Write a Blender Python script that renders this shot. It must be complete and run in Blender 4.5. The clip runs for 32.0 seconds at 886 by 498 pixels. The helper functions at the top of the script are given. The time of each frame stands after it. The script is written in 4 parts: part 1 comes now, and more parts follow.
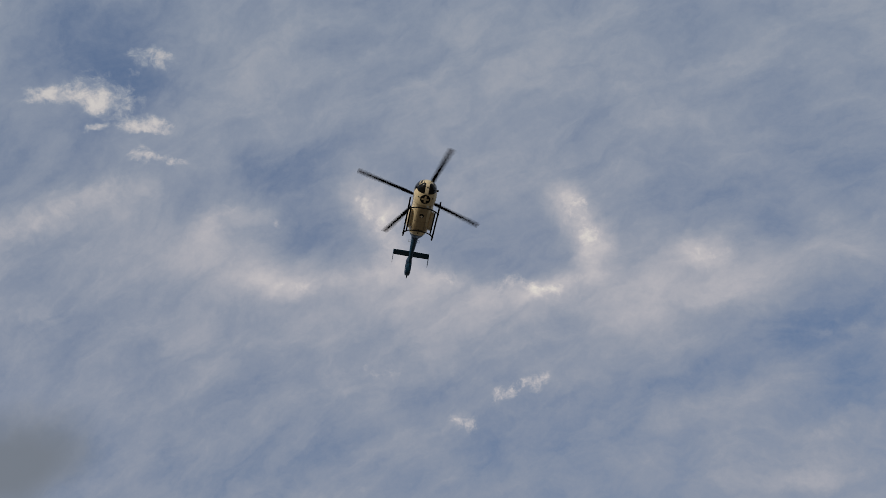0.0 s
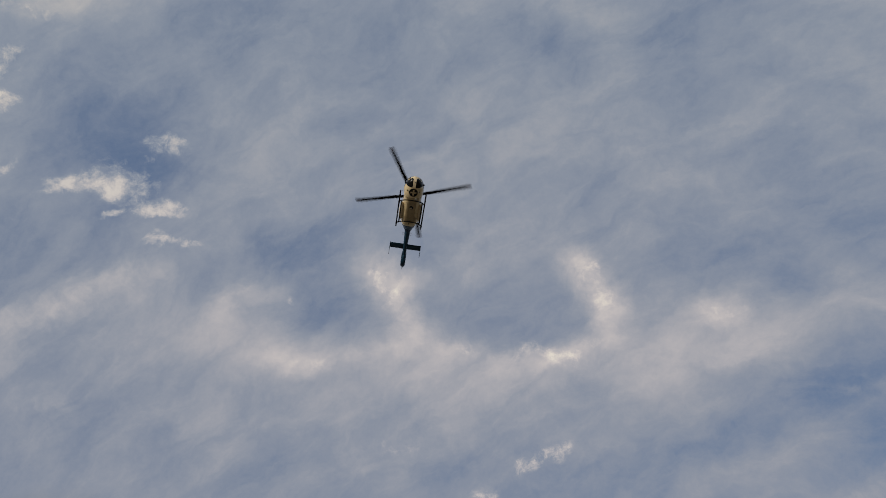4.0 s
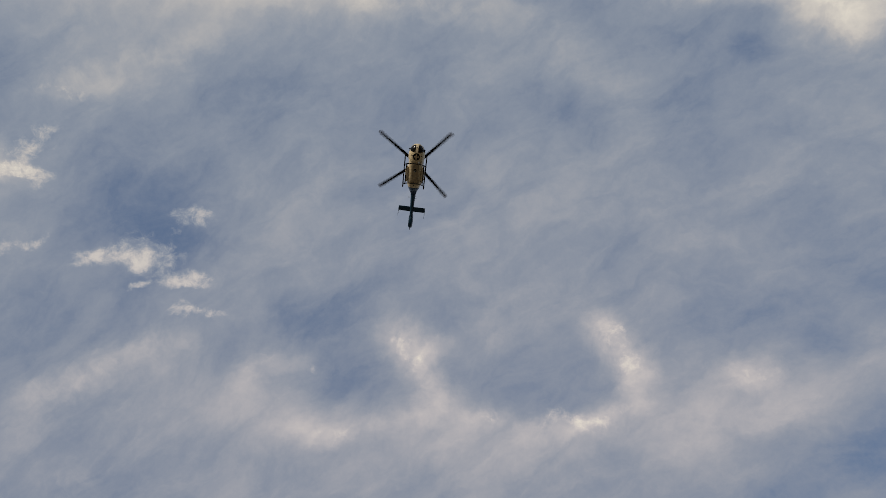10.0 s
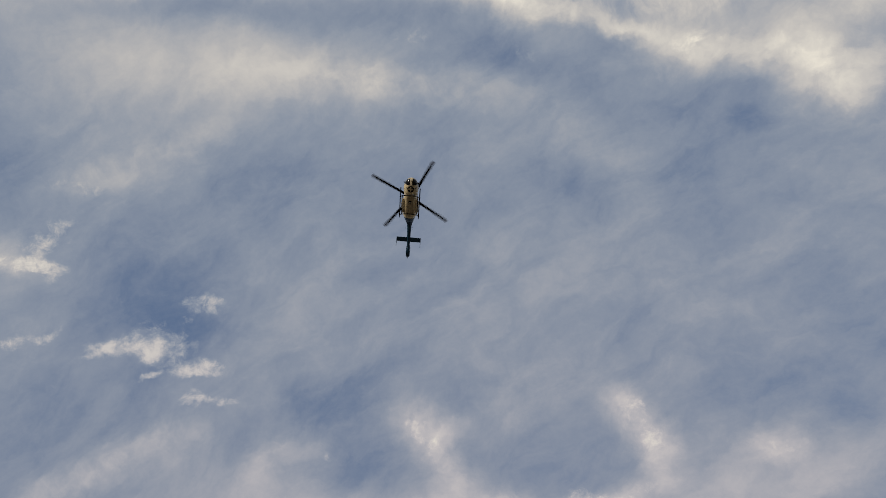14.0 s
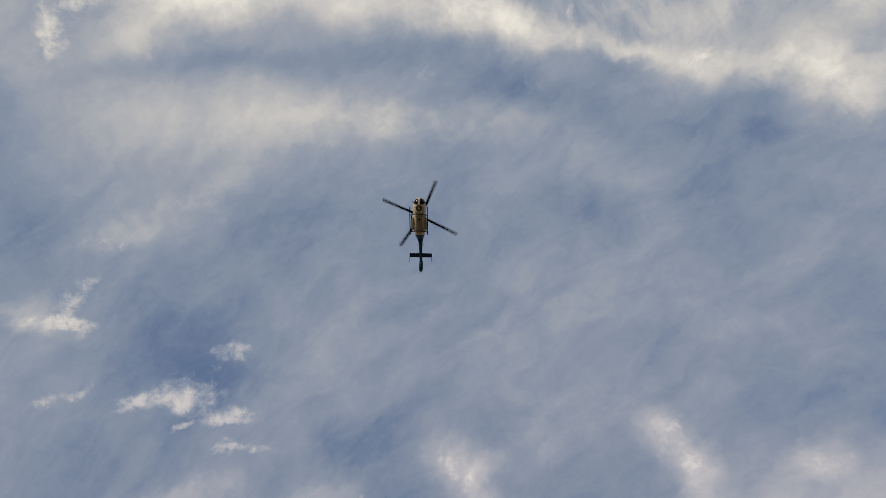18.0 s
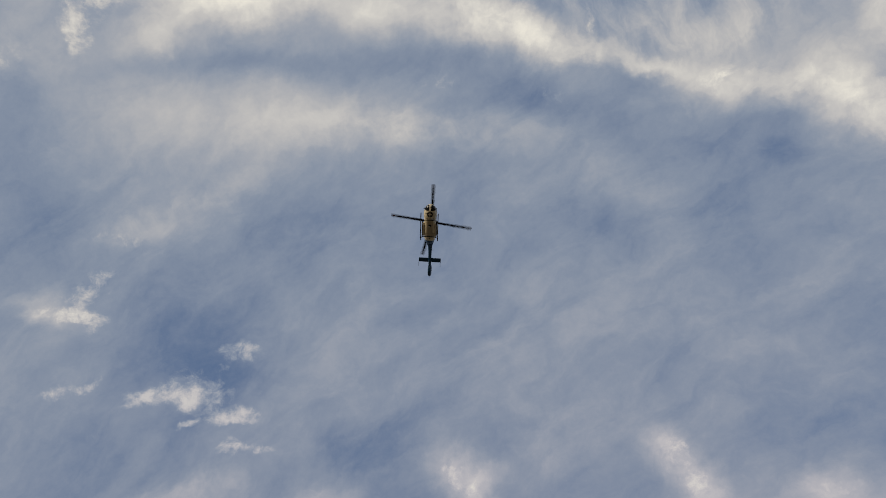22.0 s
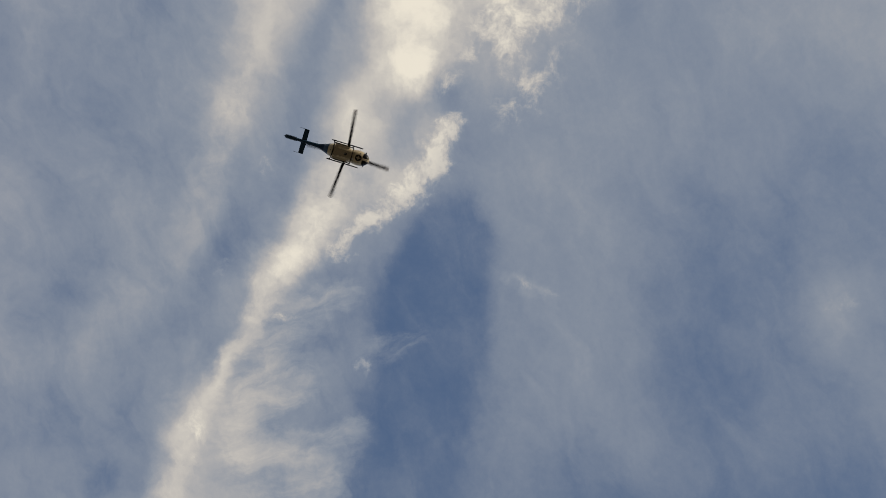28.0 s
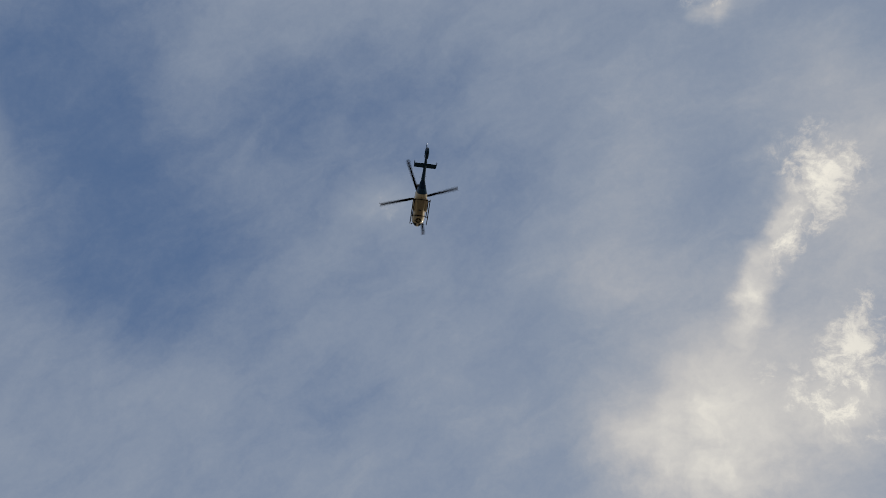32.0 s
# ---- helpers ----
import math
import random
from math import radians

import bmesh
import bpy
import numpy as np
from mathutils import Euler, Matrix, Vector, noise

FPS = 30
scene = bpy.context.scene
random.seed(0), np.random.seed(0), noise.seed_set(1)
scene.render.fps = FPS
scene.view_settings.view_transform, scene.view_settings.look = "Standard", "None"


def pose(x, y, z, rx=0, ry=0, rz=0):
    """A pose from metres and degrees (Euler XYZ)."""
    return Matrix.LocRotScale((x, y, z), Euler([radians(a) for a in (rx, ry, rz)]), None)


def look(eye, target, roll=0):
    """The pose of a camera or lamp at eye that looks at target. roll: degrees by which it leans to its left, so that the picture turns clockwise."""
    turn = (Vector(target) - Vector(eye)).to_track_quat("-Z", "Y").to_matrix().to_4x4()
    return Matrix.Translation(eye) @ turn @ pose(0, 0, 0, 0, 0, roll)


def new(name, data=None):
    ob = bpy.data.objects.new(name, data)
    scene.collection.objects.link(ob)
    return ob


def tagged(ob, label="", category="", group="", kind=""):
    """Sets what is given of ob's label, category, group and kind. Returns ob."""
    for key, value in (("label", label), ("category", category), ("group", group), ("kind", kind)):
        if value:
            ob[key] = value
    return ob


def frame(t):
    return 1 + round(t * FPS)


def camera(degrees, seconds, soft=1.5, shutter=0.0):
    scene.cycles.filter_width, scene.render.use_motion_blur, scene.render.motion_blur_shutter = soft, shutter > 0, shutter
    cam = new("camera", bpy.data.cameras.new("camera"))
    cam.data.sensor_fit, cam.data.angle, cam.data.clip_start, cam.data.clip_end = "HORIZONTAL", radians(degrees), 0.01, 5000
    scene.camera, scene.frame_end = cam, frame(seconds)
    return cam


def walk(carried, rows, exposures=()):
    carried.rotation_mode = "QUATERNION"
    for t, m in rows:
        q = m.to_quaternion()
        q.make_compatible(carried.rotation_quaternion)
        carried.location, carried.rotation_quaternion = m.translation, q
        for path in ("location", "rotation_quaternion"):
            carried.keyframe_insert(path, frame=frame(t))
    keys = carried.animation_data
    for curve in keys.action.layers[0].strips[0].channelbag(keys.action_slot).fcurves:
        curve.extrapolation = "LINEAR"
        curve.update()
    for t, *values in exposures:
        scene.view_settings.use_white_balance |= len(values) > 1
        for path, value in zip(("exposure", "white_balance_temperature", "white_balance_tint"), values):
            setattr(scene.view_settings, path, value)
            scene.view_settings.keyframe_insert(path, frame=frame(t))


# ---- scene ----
# ---- camera and its walk: a phone held by someone standing still, turning to follow the craft ----
cam = camera(65.0, 32.0, soft=0.7, shutter=0.06)
walk(cam, [
    (0, pose(0, 0, 1.6, 133.00, 0.00, 0.00)),
    (0.5, pose(0, 0, 1.6, 134.05, 0.02, 0.33)),
    (1, pose(0, 0, 1.6, 134.96, -0.34, 0.52)),
    (1.5, pose(0, 0, 1.6, 135.96, -0.50, 0.73)),
    (2, pose(0, 0, 1.6, 136.73, -0.45, 1.40)),
    (2.5, pose(0, 0, 1.6, 137.22, 0.21, 2.31)),
    (3, pose(0, 0, 1.6, 137.42, 0.46, 2.69)),
    (3.5, pose(0, 0, 1.6, 138.03, 1.14, 2.61)),
    (5.5, pose(0, 0, 1.6, 140.99, -0.26, 1.76)),
    (6, pose(0, 0, 1.6, 141.50, -0.16, 2.38)),
    (6.5, pose(0, 0, 1.6, 141.94, -0.36, 2.57)),
    (7, pose(0, 0, 1.6, 142.49, -0.38, 2.75)),
    (7.5, pose(0, 0, 1.6, 143.12, -0.44, 2.94)),
    (8, pose(0, 0, 1.6, 143.31, -0.45, 3.36)),
    (8.5, pose(0, 0, 1.6, 143.41, -0.30, 3.76)),
    (9, pose(0, 0, 1.6, 143.31, -0.22, 4.01)),
    (9.5, pose(0, 0, 1.6, 143.74, 0.00, 4.60)),
    (10, pose(0, 0, 1.6, 144.23, 0.17, 4.44)),
    (10.5, pose(0, 0, 1.6, 144.77, 0.44, 4.36)),
    (11, pose(0, 0, 1.6, 145.48, 0.62, 4.37)),
    (11.5, pose(0, 0, 1.6, 147.06, 0.69, 4.70)),
    (12, pose(0, 0, 1.6, 148.49, 0.67, 4.99)),
    (12.5, pose(0, 0, 1.6, 149.06, 0.60, 5.40)),
    (13, pose(0, 0, 1.6, 149.83, 0.46, 5.68)),
    (13.5, pose(0, 0, 1.6, 150.29, 0.46, 6.02)),
    (14, pose(0, 0, 1.6, 150.72, 0.63, 6.74)),
    (14.5, pose(0, 0, 1.6, 151.33, 0.68, 7.00)),
    (16.5, pose(0, 0, 1.6, 153.37, 0.49, 9.22)),
    (17, pose(0, 0, 1.6, 153.20, 0.30, 10.60)),
    (17.5, pose(0, 0, 1.6, 153.71, 0.36, 11.37)),
    (18, pose(0, 0, 1.6, 153.50, 0.81, 10.83)),
    (18.5, pose(0, 0, 1.6, 154.35, 0.64, 10.18)),
    (19, pose(0, 0, 1.6, 154.41, -0.05, 9.38)),
    (19.5, pose(0, 0, 1.6, 154.25, -0.30, 8.90)),
    (20, pose(0, 0, 1.6, 154.10, -0.62, 8.74)),
    (20.5, pose(0, 0, 1.6, 153.97, -0.82, 8.95)),
    (21, pose(0, 0, 1.6, 153.93, -1.11, 8.94)),
    (21.5, pose(0, 0, 1.6, 154.12, -1.06, 9.02)),
    (22, pose(0, 0, 1.6, 154.18, -1.05, 9.25)),
    (22.5, pose(0, 0, 1.6, 154.16, -0.93, 9.20)),
    (23, pose(0, 0, 1.6, 154.50, -0.96, 9.14)),
    (23.5, pose(0, 0, 1.6, 155.25, -0.75, 9.14)),
    (24, pose(0, 0, 1.6, 155.97, 0.09, 11.82)),
    (24.5, pose(0, 0, 1.6, 158.31, -1.56, 8.35)),
    (25, pose(0, 0, 1.6, 162.27, -3.40, 2.78)),
    (25.5, pose(0, 0, 1.6, 165.04, -4.14, -5.85)),
    (27.5, pose(0, 0, 1.6, 179.05, -0.90, -71.62)),
    (28, pose(0, 0, 1.6, 177.63, 2.70, -97.18)),
    (28.5, pose(0, 0, 1.6, 172.49, 5.55, -123.47)),
    (29, pose(0, 0, 1.6, 170.24, 5.76, -149.75)),
    (29.5, pose(0, 0, 1.6, 166.92, 2.93, -178.22)),
    (30, pose(0, 0, 1.6, 158.75, 1.60, 167.81)),
    (30.5, pose(0, 0, 1.6, 156.03, 2.02, 168.43)),
    (31, pose(0, 0, 1.6, 152.68, 2.75, 172.57)),
    (31.5, pose(0, 0, 1.6, 148.07, 3.44, 177.86)),
    (32, pose(0, 0, 1.6, 143.45, 4.13, -178.21)),
], exposures=[        # seconds, stops, kelvin, tint: the phone's white balance drifts as it turns
    (0, 0.02, 6430, 10), (1, 0.01, 6560, 10), (3, 0, 6730, 10), (9, 0, 6700, 10), (11, 0, 6730, 10), (13, 0, 6720, 10), (14, 0, 6560, 10),
    (17, 0, 6420, 10), (19, -0.01, 6360, 10), (22, -0.03, 6350, 10), (25, -0.05, 6370, 10), (28, -0.09, 6620, 10), (29, -0.05, 6800, 10),
    (30, -0.02, 6680, 10), (31, 0, 6380, 10), (32, 0.03, 6310, 10),
])

# ---- flight: seconds, place, turn about x, y, z, rotor angle, blade lag ahead and to the left ----
FLIGHT = [
    (0, -1.60, 34.74, 36.76, -2.82, -2.99, -79.10, 20.0, -7.45, 1.72),
    (1, -2.16, 35.15, 39.35, -2.61, -2.50, -78.99, 2464.3, -7.31, 1.65),
    (2, -2.72, 35.29, 41.71, -3.65, -2.23, -78.92, 4916.2, -7.23, 1.65),
    (3, -3.19, 35.76, 44.69, -4.26, -2.71, -78.80, 7348.4, -7.06, 1.40),
    (6, -4.04, 35.91, 52.36, -2.66, -2.05, -78.79, 14671.6, -6.64, 1.25),
    (7, -4.33, 35.64, 54.86, -2.53, -2.24, -78.69, 17113.0, -6.54, 1.20),
    (8, -4.65, 35.02, 56.93, -2.93, -1.91, -78.93, 19552.6, -6.45, 1.12),
    (9, -5.03, 34.82, 59.84, -3.09, -2.13, -79.32, 21991.6, -6.26, 0.96),
    (10, -5.33, 34.24, 62.28, -3.56, -1.89, -79.16, 24432.8, -6.15, 0.92),
    (11, -5.82, 33.87, 65.25, -4.22, -3.33, -80.09, 26880.3, -6.14, 0.80),
    (12, -6.09, 33.05, 66.68, -4.22, -2.85, -79.81, 29330.4, -6.22, 0.76),
    (13, -6.37, 32.96, 69.00, -2.55, -2.69, -79.00, 31780.3, -6.11, 0.67),
    (14, -6.81, 32.81, 70.95, -2.66, -2.20, -79.06, 34230.3, -6.01, 0.54),
    (17, -8.17, 33.44, 76.84, -4.26, -2.46, -79.19, 41587.8, -5.74, 0.20),
    (18, -8.28, 33.69, 78.05, -3.80, -2.44, -79.29, 44036.7, -5.66, 0.12),
    (19, -8.43, 33.74, 78.46, -2.99, -2.57, -80.00, 46478.6, -5.68, 0.19),
    (20, -8.50, 34.04, 79.21, -2.33, -1.89, -79.76, 48925.6, -5.58, 0.27),
    (21, -8.56, 34.07, 79.29, -2.69, -1.50, -79.42, 51374.7, -5.55, 0.33),
    (22, -8.70, 34.16, 79.73, -3.26, -1.13, -79.05, 53826.9, -5.52, 0.35),
    (23, -8.74, 33.82, 79.68, -2.80, 4.27, -79.22, 56272.4, -5.28, 0.35),
    (24, -8.72, 32.55, 79.88, -2.74, 8.49, -78.81, 58717.2, -5.15, 0.09),
    (25, -8.14, 29.32, 79.77, -1.24, 9.41, -78.67, 61169.4, -5.44, 1.05),
    (25.5, -7.91, 27.29, 80.31, -0.77, 8.59, -77.75, 62390.8, -5.38, 2.01),
    (27.5, -6.70, 13.02, 79.80, 1.42, 9.29, -79.03, 67269.6, -0.81, 6.48),
    (28, -6.32, 8.27, 77.69, 2.53, 9.51, -79.66, 68489.7, 2.05, 6.46),
    (28.5, -6.10, 2.71, 78.27, 2.51, 10.03, -78.60, 69703.2, 4.75, 4.81),
    (29, -5.86, -3.45, 79.08, 3.00, 10.02, -78.41, 70933.4, 6.32, 2.21),
    (30, -4.79, -17.14, 77.26, 1.61, 10.04, -80.87, 73372.7, 6.18, -2.25),
    (31, -2.85, -31.49, 76.35, -1.24, 10.14, -80.18, 75832.7, 5.92, -1.51),
    (32, -0.95, -47.95, 75.15, 0.72, 10.52, -78.38, 78280.6, 5.30, -0.60),
]

# ---- world: evening sky with broken cloud ----
SUN_AZIMUTH, SUN_HEIGHT = -140.0, 5.0        # degrees from +y towards +x, degrees above the horizon
world = bpy.data.worlds.new("evening_sky")
scene.world = world
world.use_nodes = True
wt = world.node_tree
wt.nodes.clear()


def wnode(kind, **props):
    n = wt.nodes.new(kind)
    for key, value in props.items():
        if key == "operation":
            n.operation = value
        elif key == "gradient_type":
            n.gradient_type = value
        elif key == "vector_type":
            n.vector_type = value
    return n


def wmath(op, a, b=0.0, c=0.0, clamp=False):
    n = wt.nodes.new("ShaderNodeMath")
    n.operation, n.use_clamp = op, clamp
    for i, v in enumerate((a, b, c)):
        if isinstance(v, (int, float)):
            n.inputs[i].default_value = v
        else:
            wt.links.new(v, n.inputs[i])
    return n.outputs[0]


def wvec(op, a, b):
    n = wt.nodes.new("ShaderNodeVectorMath")
    n.operation = op
    for i, v in enumerate((a, b)):
        if isinstance(v, tuple):
            n.inputs[i].default_value = v
        else:
            wt.links.new(v, n.inputs[i])
    return n.outputs[0]


def wnoise(vector, scale, detail, rough, distortion=0.0):
    n = wt.nodes.new("ShaderNodeTexNoise")
    n.inputs["Scale"].default_value = scale
    n.inputs["Detail"].default_value = detail
    n.inputs["Roughness"].default_value = rough
    n.inputs["Distortion"].default_value = distortion
    wt.links.new(vector, n.inputs["Vector"])
    return n


def wstep(value, lo, hi):
    n = wt.nodes.new("ShaderNodeMapRange")
    n.interpolation_type, n.clamp = "SMOOTHSTEP", False
    n.inputs["From Min"].default_value, n.inputs["From Max"].default_value = lo, hi
    wt.links.new(value, n.inputs["Value"])
    return n.outputs["Result"]


def wmix(fac, a, b):
    n = wt.nodes.new("ShaderNodeMix")
    n.data_type, n.clamp_result = "RGBA", False
    for socket, v in ((n.inputs[0], fac), (n.inputs[6], a), (n.inputs[7], b)):
        if isinstance(v, tuple):
            socket.default_value = v
        else:
            wt.links.new(v, socket)
    return n.outputs[2]


# the dome laid flat: the zenith in the middle, the horizon on the unit circle
dome = wnode("ShaderNodeTexCoord").outputs["Generated"]
split = wt.nodes.new("ShaderNodeSeparateXYZ")
wt.links.new(dome, split.inputs[0])
below = wmath("ADD", wmath("MAXIMUM", split.outputs[2], -0.6), 1.0)
flat = wt.nodes.new("ShaderNodeCombineXYZ")
wt.links.new(wmath("DIVIDE", split.outputs[0], below), flat.inputs[0])
wt.links.new(wmath("DIVIDE", split.outputs[1], below), flat.inputs[1])
flat = flat.outputs[0]


def wander(scale, detail, rough, amount):
    """A drift of the dome's plan by noise."""
    return wvec("MULTIPLY", wvec("SUBTRACT", wnoise(flat, scale, detail, rough).outputs["Color"], (0.5, 0.5, 0.5)), (amount, amount, 0.0))


sway = wander(9.0, 3.0, 0.55, 0.035)
curl = wander(32.0, 8.0, 0.62, 0.022)
bent = wvec("ADD", wvec("ADD", flat, sway), curl)                                  # soft sheets
frayed = wvec("ADD", flat, wvec("MULTIPLY", curl, (1.3, 1.3, 0.0)))                # lit lumps, tufts and fibres
sheets = {kind: wmath("ADD", start, 0.0) for kind, start in (("soft", 0.55), ("lit", 0.0), ("tuft", 0.0), ("wisp", 0.0))}


def band(kind, points, width, amount):
    """Thickens (or, below zero, thins) one kind of cloud along a line over the dome; width is the half width at half strength."""
    first, last = width if isinstance(width, tuple) else (width, width)
    pairs = list(zip(points, points[1:])) or [(points[0], points[0])]
    for i, (a, b) in enumerate(pairs):
        across = first + (last - first) * (i + 0.5) / len(pairs)
        along = max(math.dist(a, b) * 0.5, across)
        place = wnode("ShaderNodeMapping", vector_type="TEXTURE")
        place.inputs["Location"].default_value = ((a[0] + b[0]) / 2, (a[1] + b[1]) / 2, 0)
        place.inputs["Rotation"].default_value = (0, 0, math.atan2(b[1] - a[1], b[0] - a[0]))
        place.inputs["Scale"].default_value = (along * 2.1, across * 2.1, 1)
        wt.links.new(bent if kind == "soft" else frayed, place.inputs["Vector"])
        fall = wnode("ShaderNodeTexGradient", gradient_type="SPHERICAL")
        wt.links.new(place.outputs[0], fall.inputs[0])
        share = amount * min(max(math.dist(a, b) / (2 * across), 1 / len(pairs)), 1)
        sheets[kind] = wmath("MULTIPLY_ADD", wstep(fall.outputs["Fac"], 0.0, 1.0), share, sheets[kind])


# broad curved sheet over the north
band("soft", [(-0.214, 0.420), (-0.150, 0.460), (-0.054, 0.473), (0.045, 0.484), (0.142, 0.475), (0.218, 0.447), (0.278, 0.422), (0.340, 0.396)], (0.0217, 0.0221), 0.38)
band("soft", [(-0.154, 0.504), (-0.020, 0.524), (0.107, 0.523), (0.201, 0.489), (0.283, 0.449)], 0.0217, 0.14)
# lit wedge
band("lit", [(-0.078, 0.381), (-0.059, 0.397), (-0.046, 0.421), (-0.034, 0.445)], (0.0120, 0.0151), 0.63)
band("tuft", [(-0.069, 0.382), (-0.057, 0.402), (-0.051, 0.421)], 0.0093, 0.34)
band("lit", [(-0.047, 0.388), (-0.022, 0.404)], 0.0093, 0.25)
band("lit", [(0.005, 0.387), (0.023, 0.401)], 0.0111, 0.23)
# lit tower
band("lit", [(0.092, 0.380), (0.105, 0.396), (0.119, 0.411), (0.124, 0.429), (0.128, 0.450)], (0.0117, 0.0155), 0.57)
band("tuft", [(0.101, 0.387), (0.121, 0.409), (0.126, 0.427)], 0.0108, 0.30)
band("lit", [(0.110, 0.460), (0.087, 0.470), (0.056, 0.463), (0.030, 0.475)], 0.0093, 0.34)
band("tuft", [(0.119, 0.455), (0.091, 0.472), (0.066, 0.452), (0.039, 0.471)], 0.0065, 0.32)
# lit lump beside the tower
band("lit", [(0.193, 0.417), (0.214, 0.424), (0.234, 0.416)], 0.0094, 0.34)
band("tuft", [(0.205, 0.420), (0.232, 0.419)], 0.0060, 0.28)
# tops of the sheet
band("lit", [(-0.165, 0.456), (-0.128, 0.462), (-0.090, 0.461), (-0.051, 0.455), (0.011, 0.461)], 0.0085, 0.28)
band("tuft", [(-0.156, 0.455), (-0.109, 0.463)], 0.0056, 0.25)
band("tuft", [(-0.008, 0.458), (0.016, 0.459)], 0.0057, 0.25)
# holes in the sheet
band("soft", [(-0.133, 0.419), (-0.093, 0.436)], 0.0159, -0.16)
band("soft", [(0.007, 0.435), (0.059, 0.443)], 0.0122, -0.16)
band("soft", [(0.166, 0.388), (0.192, 0.404)], 0.0174, -0.09)
band("soft", [(0.248, 0.393), (0.277, 0.410)], 0.0172, -0.19)
band("soft", [(-0.168, 0.364), (-0.127, 0.360), (-0.086, 0.355)], 0.0154, -0.13)
band("soft", [(-0.310, 0.272), (-0.260, 0.253), (-0.220, 0.290), (-0.235, 0.323)], 0.0243, -0.08)
band("soft", [(-0.346, 0.332), (-0.313, 0.314)], 0.0217, -0.10)
band("soft", [(-0.297, 0.250), (-0.254, 0.319)], 0.0199, -0.06)
# western sheet
band("lit", [(-0.358, 0.388), (-0.326, 0.378), (-0.284, 0.370), (-0.238, 0.365)], (0.0120, 0.0156), 0.29)
band("lit", [(-0.370, 0.407), (-0.338, 0.402)], 0.0081, 0.25)
band("wisp", [(-0.354, 0.387), (-0.305, 0.374), (-0.241, 0.362)], 0.0166, 0.30)
band("lit", [(-0.290, 0.362), (-0.238, 0.363)], 0.0100, 0.21)
band("lit", [(-0.204, 0.404), (-0.176, 0.394), (-0.139, 0.403)], 0.0100, 0.23)
band("tuft", [(-0.184, 0.386), (-0.162, 0.392)], 0.0045, 0.20)
band("tuft", [(-0.143, 0.403), (-0.136, 0.407)], 0.0037, 0.25)
band("soft", [(-0.323, 0.402), (-0.226, 0.413)], 0.0257, 0.15)
band("wisp", [(-0.346, 0.433), (-0.319, 0.459), (-0.339, 0.473)], 0.0171, 0.25)
# clear strip low in the north-east
band("soft", [(0.347, 0.428), (0.268, 0.484), (0.205, 0.530), (0.135, 0.578), (0.005, 0.629)], (0.0226, 0.0210), -0.20)
band("soft", [(0.357, 0.489), (0.319, 0.529), (0.189, 0.618)], 0.0207, -0.15)
band("wisp", [(0.351, 0.448), (0.289, 0.481)], 0.0069, 0.35)
band("soft", [(0.315, 0.506), (0.254, 0.545)], 0.0161, 0.12)
band("wisp", [(0.368, 0.529), (0.310, 0.561)], 0.0111, 0.30)
# small shreds under the sheet
band("tuft", [(0.043, 0.570), (0.067, 0.558), (0.095, 0.543)], (0.0052, 0.0071), 0.50)
band("tuft", [(0.009, 0.589), (0.032, 0.594)], 0.0052, 0.50)
band("lit", [(0.016, 0.592)], 0.0062, 0.17)
band("soft", [(-0.160, 0.566), (-0.037, 0.577)], 0.0112, 0.12)
band("lit", [(0.302, 0.600), (0.348, 0.581)], 0.0083, 0.23)
band("tuft", [(-0.077, 0.537), (-0.036, 0.542)], 0.0071, 0.25)
band("soft", [(-0.288, 0.526), (-0.153, 0.608)], 0.0339, -0.04)
band("soft", [(-0.049, 0.638), (0.112, 0.629)], 0.0208, -0.06)
# smooth veil in the middle
band("soft", [(-0.169, 0.254), (-0.065, 0.281), (0.066, 0.286)], 0.0557, 0.13)
band("soft", [(-0.037, 0.338), (0.016, 0.353)], 0.0267, 0.08)
band("soft", [(0.051, 0.208), (0.114, 0.246)], 0.0091, -0.10)
band("soft", [(0.163, 0.186), (0.225, 0.199)], 0.0128, -0.07)
band("soft", [(0.154, 0.359), (0.198, 0.358)], 0.0208, -0.09)
band("soft", [(0.240, 0.348), (0.261, 0.389)], 0.0235, -0.13)
band("soft", [(-0.148, 0.356), (-0.110, 0.379)], 0.0142, -0.12)
band("soft", [(0.145, 0.286), (0.174, 0.257)], 0.0163, -0.06)
band("soft", [(0.122, 0.255), (0.096, 0.207)], 0.0164, 0.12)
band("soft", [(-0.183, 0.217), (-0.224, 0.221)], 0.0203, -0.05)
band("soft", [(-0.344, 0.283), (-0.310, 0.315)], 0.0193, -0.09)
band("lit", [(0.050, 0.169), (0.089, 0.186), (0.131, 0.218)], 0.0137, 0.14)
# lit sheet north of the bank
band("lit", [(-0.301, 0.086), (-0.236, 0.097), (-0.173, 0.108), (-0.104, 0.125), (-0.057, 0.135)], (0.0159, 0.0203), 0.14)
band("lit", [(-0.080, 0.129), (-0.041, 0.140)], 0.0138, 0.18)
band("lit", [(-0.000, 0.144), (0.060, 0.153)], 0.0113, 0.23)
band("tuft", [(-0.086, 0.114), (-0.042, 0.148)], 0.0121, 0.15)
band("lit", [(-0.282, 0.169), (-0.251, 0.169), (-0.210, 0.160), (-0.166, 0.146)], (0.0061, 0.0105), 0.23)
band("tuft", [(-0.287, 0.165), (-0.253, 0.177)], 0.0046, 0.30)
band("wisp", [(-0.303, 0.166), (-0.254, 0.162), (-0.178, 0.146)], 0.0101, 0.30)
band("soft", [(-0.196, 0.062), (-0.127, 0.081), (-0.058, 0.095)], 0.0084, -0.12)
